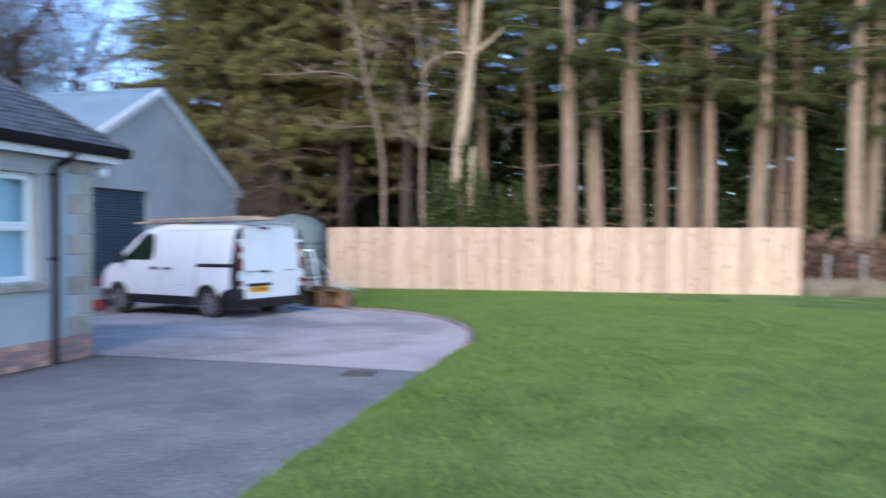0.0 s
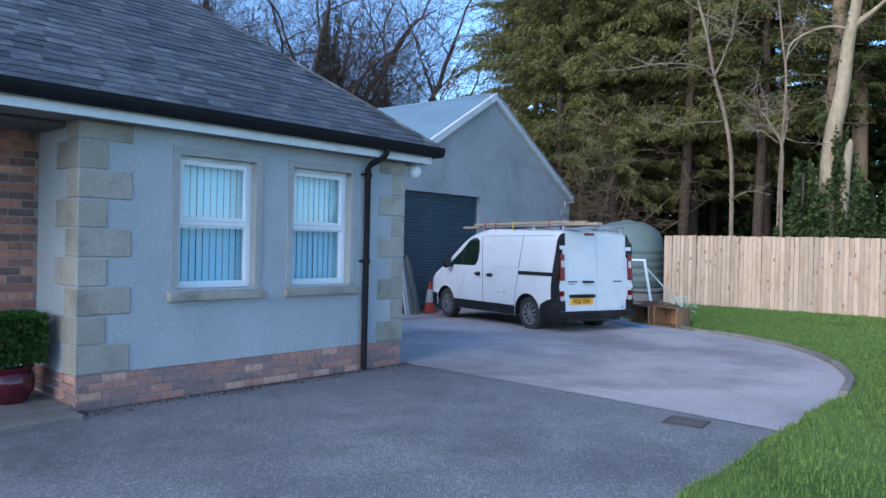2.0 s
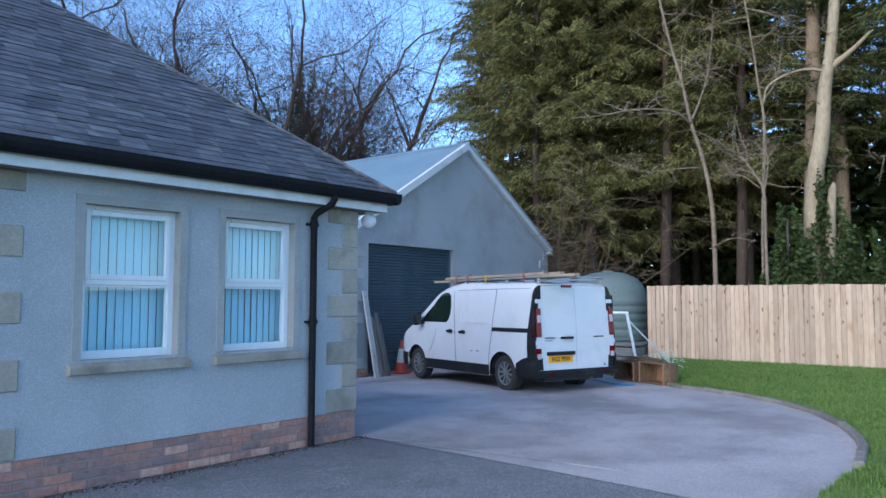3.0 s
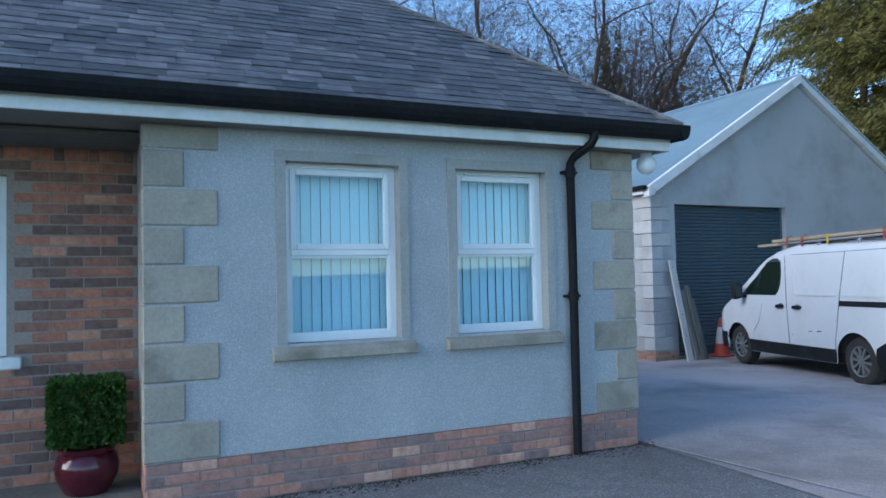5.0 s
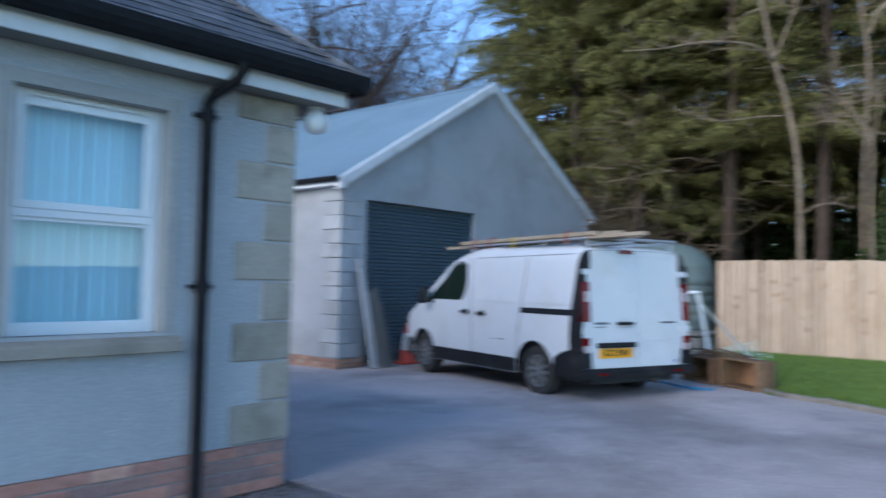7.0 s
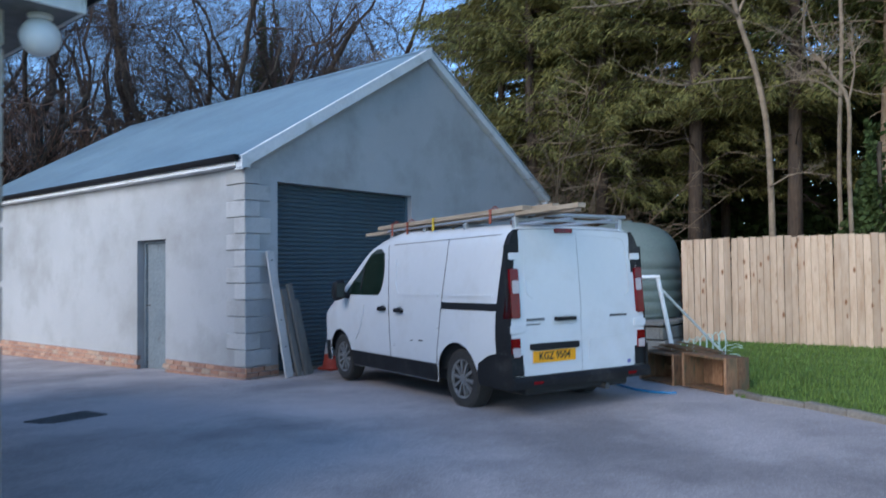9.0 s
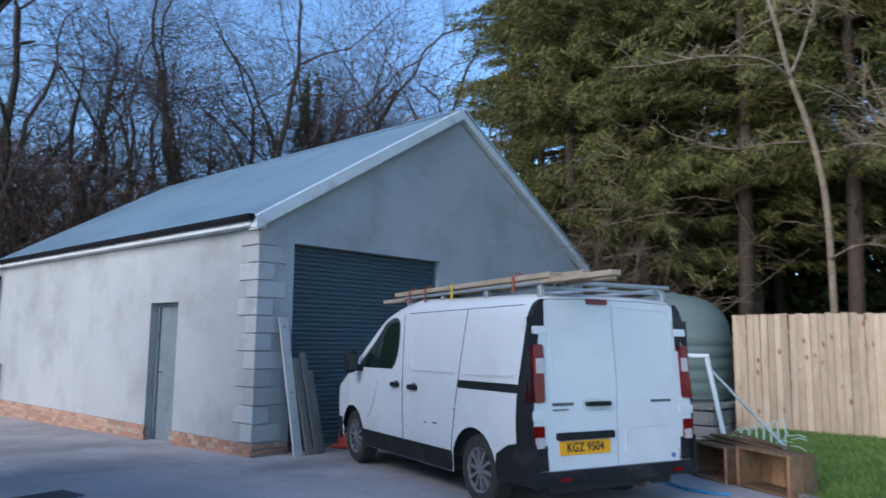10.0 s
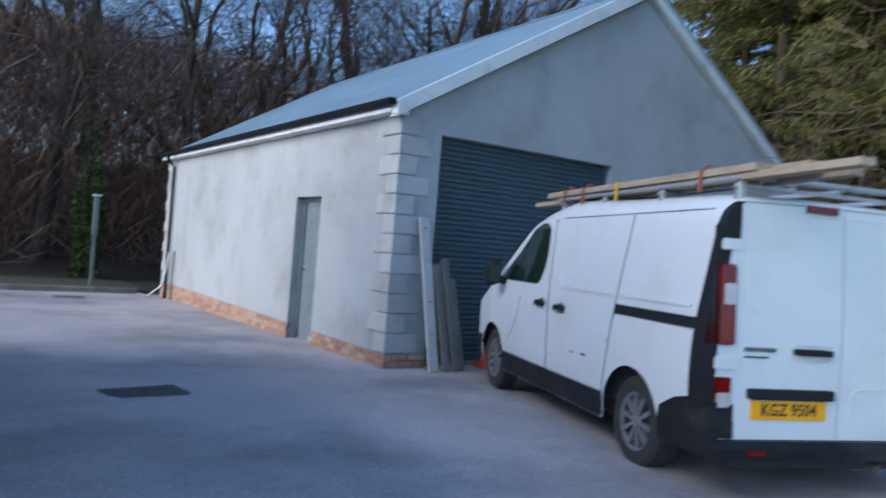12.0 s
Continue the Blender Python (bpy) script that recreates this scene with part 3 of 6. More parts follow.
# quoins


def quoins(corner_x, sign, widths, count, parent, z0, pitch, y_face, mat, deep_widths, proud=0.012):
    """Corner blocks, long and short by turns; sign: the way in which the front face runs from the corner."""
    kinds = []
    for w, d in zip(widths, deep_widths):
        x0, x1 = sorted((-sign * proud, sign * w))
        kinds.append(Shape().box((x0, -proud, 0.006), (x1, d, pitch - 0.006), 0.01).mesh("quoin", mat))
    for i in range(count):
        part("quoin", kinds[i % 2], None, parent, m=pose(corner_x, y_face, z0 + i * pitch))


quoins(BAY, 1, (0.468, 0.25), 8, house, 0.31, 0.2565, 0.0, M["quoin"], (0.25, 0.468))
quoins(0.0, -1, (0.43, 0.22), 8, house, 0.31, 0.2565, 0.0, M["quoin"], (0.22, 0.43))
top = Shape().box((-0.012, -0.012, 0.004), (0.468, 0.25, 0.164), 0.007).mesh("quoin", M["quoin"])
part("quoin", top, None, house, m=pose(BAY, 0, 0.31 + 8 * 0.2565))
top = Shape().box((-0.43, -0.012, 0.004), (0.012, 0.22, 0.164), 0.007).mesh("quoin", M["quoin"])
part("quoin", top, None, house, m=pose(0, 0, 0.31 + 8 * 0.2565))

# eaves
OX, OY = 0.31, -0.2
part("soffit", Shape().box((-12, OY + 0.02, SOFFIT), (OX - 0.02, 0.9 + 0.3, SOFFIT + 0.012)).box((0.0, 1.2, SOFFIT), (OX - 0.02, 8.1, SOFFIT + 0.012)), M["soffit"], house, "grey soffit board")
part("fascia", Shape().box((-12, OY, SOFFIT - 0.004), (OX - 0.05, OY + 0.02, SOFFIT + 0.12), 0.003), M["fascia"], house, "white fascia board")
part("fascia", Shape().box((OX - 0.05, OY, SOFFIT - 0.004), (OX - 0.03, 8.1, SOFFIT + 0.12), 0.003), M["fascia"], house, "white fascia board")


def gutter(a, b, r=0.06, parent=None, mat=None):
    """A half-round gutter from a to b, with thickness and end cap."""
    a, b = Vector(a), Vector(b)
    d = (b - a).normalized()
    side = d.cross(Vector((0, 0, 1)))
    prof = []
    for k in range(9):
        t = math.pi + math.pi * k / 8
        prof.append((math.cos(t) * r, math.sin(t) * r * 2.1))
    for k in range(8, -1, -1):
        t = math.pi + math.pi * k / 8
        prof.append((math.cos(t) * (r - 0.006), math.sin(t) * (r * 2.1 - 0.006)))
    s = Shape()
    poly = [a + side * x + Vector((0, 0, z)) for x, z in prof]
    s.prism(poly, b - a)
    for e in (a, b):
        s.prism([e + side * x + Vector((0, 0, z)) for x, z in prof[:9]], d * 0.006 * (1 if e == a else -1))
    return part("gutter", s, mat or M["black_pvc"], parent or house)


gutter((-12, OY - 0.062, EAVE), (OX + 0.06, OY - 0.062, EAVE))
gutter((OX + 0.032, OY - 0.12, EAVE), (OX + 0.032, 8.1, EAVE))


def downpipe(x, y, ztop, zbot, ygut, parent, r=0.036):
    s = Shape()
    s.tube([(x + 0.1, ygut, ztop), (x + 0.1, ygut, ztop - 0.1), (x + 0.09, ygut + 0.03, ztop - 0.15), (x + 0.01, y - 0.04, ztop - 0.24), (x, y, ztop - 0.29), (x, y, zbot)], r, 14)
    p = part("downpipe", s, M["black_pvc"], parent, "black plastic downpipe", smooth=True)
    col = Shape().tube([(0, 0, -0.035), (0, 0, 0.035)], r + 0.008, 14).box((-0.07, 0.0, -0.012), (0.07, abs(y) - 0.002, 0.012)).mesh("bracket", M["black_pvc"])
    for z in (ztop - 0.36, zbot + (ztop - zbot) * 0.48):
        part("bracket", col, None, p, m=pose(x, y, z))


downpipe(-0.668, -0.055, EAVE - 0.05, 0.02, OY - 0.062, house)


# roof: boards under real slates
RIDGE_Y = 3.9
RZ = EAVE + (RIDGE_Y - OY) * math.tan(PITCH)
HIPX = OX - (RIDGE_Y - OY)
e = 0.03
part("roof_deck", Shape().add([(-12, OY - 0.04, EAVE - e), (OX + 0.04, OY - 0.04, EAVE - e), (HIPX, RIDGE_Y, RZ - e), (-12, RIDGE_Y, RZ - e), (OX + 0.04, 8.16, EAVE - e), (-12, 8.16, EAVE - e)],
                              [(0, 1, 2, 3), (1, 4, 2), (4, 5, 3, 2), (0, 3, 5), (0, 5, 4, 1)]), M["slate_rest"], house, "slate roof")


def slates():
    gauge, width = 0.112, 0.25
    up = Vector((0, math.cos(PITCH), math.sin(PITCH)))
    nrm = Vector((0, -math.sin(PITCH), math.cos(PITCH)))
    base = Vector((0, OY - 0.06, EAVE - 0.015))
    roof = part("slate_field", Shape().box((-11.9, RIDGE_Y - 0.05, RZ - 0.05), (HIPX, RIDGE_Y + 0.05, RZ + 0.02)), M["slate_rest"], house, "overlapping dark grey slates")
    one = Shape()
    g2 = gauge * 1.25
    one.add([(0.001, 0, 0.008), (width - 0.001, 0, 0.008), (width - 0.001, 0, 0.016), (0.001, 0, 0.016), (0.001, g2, 0.001), (width - 0.001, g2, 0.001), (width - 0.001, g2, 0.009), (0.001, g2, 0.009)],
            [(0, 1, 2, 3), (4, 7, 6, 5), (0, 4, 5, 1), (3, 2, 6, 7), (0, 3, 7, 4), (1, 5, 6, 2)])
    me = one.mesh("slate", M["slate"])
    rest = Shape()
    rng = random.Random(11)
    slope = Matrix((Vector((1, 0, 0)), up, nrm)).transposed().to_4x4()
    rows = int((RIDGE_Y - OY) / math.cos(PITCH) / gauge)
    count = 0
    for r in range(rows):
        d = r * gauge
        hip = OX + 0.06 - d * math.cos(PITCH)
        x = hip - width + (0.15 if r % 2 else 0.0)
        first = True
        while x > -11.5:
            p = base + up * d + nrm * rng.uniform(0, 0.005) + up * rng.uniform(-0.004, 0.004)
            lim = OX + 0.08 - (d + g2) * math.cos(PITCH)
            m = Matrix.Translation((x, p.y, p.z)) @ slope @ pose(0, 0, 0, 0, 0, rng.uniform(-0.6, 0.6))
            if x + width > lim:
                # cut at the hip
                lo, hi = min(x + width, hip), min(x + width, lim)
                if lo - x > 0.03:
                    hi = max(hi, x + 0.005)
                    q = [(x, 0, 0.012), (lo, 0, 0.012), (lo, 0, 0.02), (x, 0, 0.02), (x, g2, 0.001), (hi, g2, 0.001), (hi, g2, 0.009), (x, g2, 0.009)]
                    rest.add([Matrix.Translation((0, p.y, p.z)) @ slope @ Vector(w) for w in q], one.f)
            elif x > -3.6 and r < 22 and count < 300:
                part("slate", me, None, roof, m=m)
                count += 1
            else:
                rest.add([m @ Vector(w) for w in one.v], one.f)
            x -= width
    for r in range(0, rows, 1):
        # the hip end's courses, seen from aside only
        d = r * gauge
        yy0, yy1 = OY + d * math.cos(PITCH), 8.1 - d * math.cos(PITCH)
        y = yy0
        while y < yy1 - 0.3 and r < 10:
            m = Matrix.Translation((OX + 0.06 - d * math.cos(PITCH), y, EAVE - 0.015 + d * math.sin(PITCH))) @ pose(0, 0, 0, 0, 0, 90) @ Matrix.Rotation(PITCH, 4, "X")
            rest.add([m @ Vector(w) for w in one.v], one.f)
            y += width
    tagged(part("slate_rest", rest, M["slate_rest"], house), kind="stuff")
    hp = Shape()
    a, b = Vector((OX + 0.06, OY - 0.06, EAVE + 0.012)), Vector((HIPX, RIDGE_Y, RZ + 0.03))
    hp.tube([a, b], 0.025, 6)
    part("hip_flashing", hp, M["slate_rest"], house)


slates()


def ball_lamp():
    l = thing("globe_lamp", HM @ pose(0.15, -0.03, 2.43) @ Matrix.Scale(1.3, 4), "round white globe lamp hung under the eaves", "lamp")
    part("rose", Shape().lathe([(0.001, 0.055), (0.03, 0.055), (0.04, 0.065), (0.04, 0.0765), (0.001, 0.0765)], 16), M["pvc"], l, smooth=True)
    g = []
    for i in range(13):
        t = math.pi * i / 12
        g.append((max(0.002, 0.066 * math.sin(t)), -0.066 * math.cos(t)))
    part("globe", Shape().lathe(g, 24), M["pvc"], l, "white globe shade", smooth="all")


ball_lamp()


def debris():
    """Grit, leaf scraps and moss crumbs gathered along the foot of the house wall."""
    rng = random.Random(64)
    s = Shape()
    for _ in range(1500):
        side = rng.random() < 0.12
        u = rng.random()
        off = 0.012 + 0.2 * rng.random() ** 2.4 * (0.6 + 0.8 * (0.5 + 0.5 * math.sin(u * 23)))
        x, y = (off, 1.4 * u) if side else (BAY + (0.15 - BAY) * u, -off)
        q = HM @ Vector((x, y, 0))
        r, h, a = 0.004 + 0.012 * rng.random() ** 2, 0.003 + 0.006 * rng.random(), rng.uniform(0, 6.283)
        z = ground_z(q.x, q.y) + (0.007 if q.x > -0.05 else 0.001)
        ring = [Vector((q.x + r * rng.uniform(0.6, 1.2) * math.cos(a + k * 1.257), q.y + r * rng.uniform(0.6, 1.2) * math.sin(a + k * 1.257), z)) for k in range(5)]
        s.add(ring + [Vector((q.x, q.y, z + h))], [(k, (k + 1) % 5, 5) for k in range(5)])
    tagged(new("debris", s.mesh("debris", M["litter"])), "dark grit and leaf scraps along the wall's foot", "debris", kind="stuff")


debris()

# ---------- garage ----------
GX0, GX1, GY0, GY1 = 5.34, 13.66, 5.6, 16.6
GE, GA = 2.95, 5.42
GXM = (GX0 + GX1) / 2
garage = thing("garage", pose(0, 0, 0), "large grey rendered garage with blue-grey sheet roof", "garage")
RO = (5.93, 9.03, 2.78)
s = Shape().prism([(GX0, GY0, -0.7), (RO[0], GY0, -0.7), (RO[0], GY0, RO[2]), (RO[1], GY0, RO[2]), (RO[1], GY0, -0.7), (GX1, GY0, -0.7), (GX1, GY0, GE), (GXM, GY0, GA), (GX0, GY0, GE)], (0, 0.25, 0))
part("gable_wall", s, M["render"], garage, "grey cement gable wall")
DO = (7.76, 8.66, 1.965)
s = Shape()
s.box((GX0, GY0 + 0.25, -0.9), (GX0 + 0.25, DO[0], GE)).box((GX0, DO[1], -0.9), (GX0 + 0.25, GY1, GE)).box((GX0, DO[0], DO[2]), (GX0 + 0.25, DO[1], GE))
part("side_wall", s, M["render"], garage, "pale grey cement side wall")
part("side_wall", Shape().box((GX1 - 0.25, GY0 + 0.25, -0.9), (GX1, GY1, GE)), M["render"], garage)
part("back_wall", Shape().box((GX0 + 0.25, GY1 - 0.25, -0.9), (GX1 - 0.25, GY1, GE)).prism([(GX0, GY1 - 0.25, GE), (GX1, GY1 - 0.25, GE), (GXM, GY1 - 0.25, GA)], (0, 0.25, 0)), M["render"], garage)
part("floor_slab", Shape().box((GX0 + 0.25, GY0 + 0.1, -0.5), (GX1 - 0.25, GY1 - 0.25, -0.13)), M["kerb"], garage)
rd = part("roller_door", Shape().box((RO[0], GY0 + 0.17, RO[2] - 0.12), (RO[1], GY0 + 0.24, RO[2])).box((RO[0], GY0 + 0.1, -0.3), (RO[0] + 0.05, GY0 + 0.2, RO[2]), 0.004).box((RO[1] - 0.05, GY0 + 0.1, -0.3), (RO[1], GY0 + 0.2, RO[2]), 0.004), M["shutter"], garage, "slate blue steel roller shutter")
prof = [(0.0, 0.0), (-0.016, 0.012), (-0.02, 0.03), (-0.016, 0.05), (0.0, 0.062), (0.004, 0.068), (0.012, 0.068), (0.012, 0.0)]
me = Shape().prism([(RO[0] + 0.05, y, z) for y, z in prof], (RO[1] - RO[0] - 0.1, 0, 0)).mesh("slat", M["shutter"])
for i in range(43):
    part("slat", me, None, rd, m=pose(0, GY0 + 0.15, -0.2 + i * 0.069))
part("bottom_rail", Shape().box((RO[0] + 0.05, GY0 + 0.12, -0.24), (RO[1] - 0.05, GY0 + 0.17, -0.16), 0.005), M["shutter"], rd)

dr = part("side_door", Shape().box((GX0 + 0.17, DO[0] + 0.05, -0.3), (GX0 + 0.21, DO[1] - 0.05, DO[2] - 0.05)), M["grey_door"], garage, "weathered grey flush door")
part("door_frame", Shape().box((GX0 + 0.13, DO[0], -0.3), (GX0 + 0.22, DO[0] + 0.05, DO[2]), 0.004).box((GX0 + 0.13, DO[1] - 0.05, -0.3), (GX0 + 0.22, DO[1], DO[2]), 0.004).box((GX0 + 0.13, DO[0] + 0.05, DO[2] - 0.05), (GX0 + 0.22, DO[1] - 0.05, DO[2]), 0.004), M["grey_door"], dr)
part("handle", Shape().tube([(GX0 + 0.17, 8.55, 0.85), (GX0 + 0.12, 8.55, 0.85), (GX0 + 0.12, 8.44, 0.85)], 0.011, 8), M["iron"], dr, "dark lever handle")
part("sill", Shape().box((GX0 - 0.02, DO[0] - 0.02, -0.4), (GX0 + 0.25, DO[1] + 0.02, -0.24), 0.01), M["brick_pale"], garage)

# garage roof, eaves and verge boards
TH = math.atan2(GA - GE, (GX1 - GX0) / 2)
tn = math.tan(TH)
VY = GY0 - 0.1
for sgn in (-1, 1):
    ex = GXM + sgn * ((GX1 - GX0) / 2 + 0.16)
    up = 0.045 if sgn < 0 else 0.0
    z0 = GE + 0.12 - 0.16 * tn + 0.06
    z1 = GE + 0.12 + (GX1 - GX0) / 2 * tn + 0.06
    s = Shape().prism([(ex, VY - 0.03, z0), (GXM, VY - 0.03, z1), (GXM, VY - 0.03, z1 + 0.035), (ex, VY - 0.03, z0 + 0.035)], (0, GY1 + 0.15 - VY, 0))
    rf = part("roof_slope", s, M["tin"], garage, "smooth blue-grey sheet roof")
    part("bargeboard", Shape().prism([(ex, VY - 0.02, z0 - 0.15), (GXM, VY - 0.02, z1 - 0.15), (GXM, VY - 0.02, z1 + up), (ex, VY - 0.02, z0 + up)], (0, 0.03 if sgn > 0 else -0.03, 0)), M["fascia"], garage, "white verge board")
    part("verge_cap", Shape().prism([(ex, VY - 0.034, z0 + 0.034), (GXM, VY - 0.034, z1 + 0.034), (GXM, VY - 0.034, z1 + 0.049), (ex, VY - 0.034, z0 + 0.049)], (0, 0.06, 0)), M["fascia"], garage, "white verge cap")
    part("verge_soffit", Shape().prism([(ex, VY + 0.01, z0 - 0.148), (GXM, VY + 0.01, z1 - 0.148), (GXM, VY + 0.01, z1 - 0.133), (ex, VY + 0.01, z0 - 0.133)], (0, 0.13, 0)), M["fascia"], garage)
    part("box_end", Shape().box((min(ex, ex - sgn * 0.17), VY - 0.022, GE - 0.03), (max(ex, ex - sgn * 0.17), GY0, z0 - 0.002), 0.003), M["fascia"], garage)
    part("eaves_fascia", Shape().box((ex - 0.012, GY0, GE + 0.0), (ex + 0.012, GY1 + 0.1, GE + 0.11), 0.003).box((min(ex, ex - sgn * 0.16), GY0, GE - 0.002), (max(ex, ex - sgn * 0.16), GY1 + 0.1, GE + 0.01)), M["fascia"], garage)
    gutter((ex + sgn * 0.055, VY, GE + 0.15), (ex + sgn * 0.055, GY1 + 0.15, GE + 0.15), 0.042, garage)
part("ridge_cap", Shape().prism([(GXM - 0.16, VY - 0.035, z1 - 0.16 * tn + 0.05), (GXM, VY - 0.035, z1 + 0.052), (GXM + 0.16, VY - 0.035, z1 - 0.16 * tn + 0.05), (GXM, VY - 0.035, z1 + 0.03)], (0, GY1 + 0.15 - VY, 0)), M["tin"], garage)
quoins(GX0, 1, (0.44, 0.24), 12, garage, 0.01, 0.2445, GY0, M["quoin_pale"], (0.24, 0.44), 0.03)
quoins(GX1, -1, (0.44, 0.24), 12, garage, 0.01, 0.2445, GY0, M["quoin_pale"], (0.24, 0.44), 0.03)
me_l = Shape().box((-0.018, 0, 0.004), (0.1, 0.4, 0.24), 0.007).mesh("quoin", M["quoin_pale"])
for i in range(12):
    part("quoin", me_l, None, garage, m=pose(GX0, GY1 - 0.4 + (0.1 if i % 2 else 0), 0.01 + i * 0.2445))
p = part("downpipe", Shape().tube([(GX0 - 0.2, GY1 - 0.55, 3.05), (GX0 - 0.2, GY1 - 0.55, 2.95), (GX0 - 0.06, GY1 - 0.6, 2.75), (GX0 - 0.06, GY1 - 0.6, -0.6)], 0.036, 12), M["black_pvc"], garage, smooth=True)

# ---------- board fence ----------
FA, FB = Vector((11.18, 1.28, 0)), Vector((12.1, -11.07, 0))


def fence():
    f = thing("fence", pose(0, 0, 0), "new pale pine board fence with upright boards", "fence")
    d = (FB - FA)
    n = int(d.length / 0.1)
    ang = math.degrees(math.atan2(d.y, d.x))
    kinds = []
    for h in (1.86, 1.868, 1.876):
        kinds.append(Shape().prism([(-0.0515, -0.004, 0), (0.0455, -0.026, 0), (0.0495, -0.022, 0), (0.0495, 0.006, 0), (-0.0515, 0.006, 0)], (0, 0, h)).mesh("board", M["fence"]))
    rng = random.Random(8)
    for i in range(n + 1):
        p = FA + d * (i / n)
        part("board", rng.choice(kinds), None, f, m=pose(p.x, p.y, 0.0 + rng.uniform(-0.006, 0.006), rng.uniform(-0.35, 0.35), rng.uniform(-0.35, 0.35), ang + rng.uniform(-1.2, 1.2)))
    m = pose(FA.x, FA.y, 0, 0, 0, ang)
    for z in (0.3, 0.95, 1.6):
        part("rail", Shape().box((0, 0.02, z - 0.045), (d.length, 0.06, z + 0.045), 0.004), M["fence"], f, m=m)
    me = Shape().box((-0.05, 0.06, -0.3), (0.05, 0.16, 1.8), 0.006).mesh("post", M["fence"])
    for i in range(6):
        q = m @ Vector((d.length * i / 5, 0, 0))
        part("post", me, None, f, m=pose(q.x, q.y, 0, 0, 0, ang))


fence()

# ---------- trees ----------
def limb(rng, start, way, length, segs, bend, droop=0.0):
    """Points of a crooked branch."""
    p, d = Vector(start), Vector(way).normalized()
    pts = [p.copy()]
    for _ in range(segs):
        d = (d + Vector((rng.gauss(0, bend), rng.gauss(0, bend), rng.gauss(0, bend) - droop))).normalized()
        p = p + d * (length / segs)
        pts.append(p.copy())
    return pts, d


def bare_tree(seed, height=17.0, girth=0.2, depth=5):
    """Trunk, rising limbs and fine twigs of a leafless tree: (trunk, twigs) shapes."""
    rng = random.Random(seed)
    wood, twigs = Shape(), Shape()
    fans = (5, 4, 4, 4, 5)
    segs_at = (6, 5, 4, 3, 2, 1)

    def grow(start, way, length, r, level):
        segs = segs_at[level]
        pts, d = limb(rng, start, way, length, segs, (0.07, 0.2, 0.26, 0.28, 0.24, 0.2)[level], -0.05 if level == 1 else 0.0)
        tip = max(0.004, r * (0.64 if level < 3 else 0.4))
        rad = [r + (tip - r) * i / segs for i in range(segs + 1)]
        (wood if level < 2 else twigs).tube(pts, rad, (10, 6, 4, 3, 3, 3)[level], cap=False)
        if level >= depth:
            return
        for k in range(fans[level]):
            at = rng.uniform(0.4 if level == 0 else 0.2, 1.0) if k else 1.0
            i = min(int(at * segs), segs - 1)
            q = pts[i].lerp(pts[i + 1], at * segs - i)
            dd = (pts[i + 1] - pts[i]).normalized()
            side = dd.orthogonal().normalized()
            side.rotate(Matrix.Rotation(rng.uniform(0, 6.283), 3, dd))
            w = (dd * 0.9 + side * (rng.uniform(0.7, 1.5) if k else 0.3) + Vector((0, 0, 0.18 if level < 2 else 0.05))).normalized()
            grow(q, w, length * (rng.uniform(0.55, 0.85) if k else 0.8), max(0.0055, rad[i] * (rng.uniform(0.34, 0.52) if k else 0.74) * (0.8 if level else 1.0)), level + 1)

    grow((0, 0, -0.3), (rng.gauss(0, 0.07), rng.gauss(0, 0.07), 1), height * 0.34, girth, 0)
    return wood, twigs


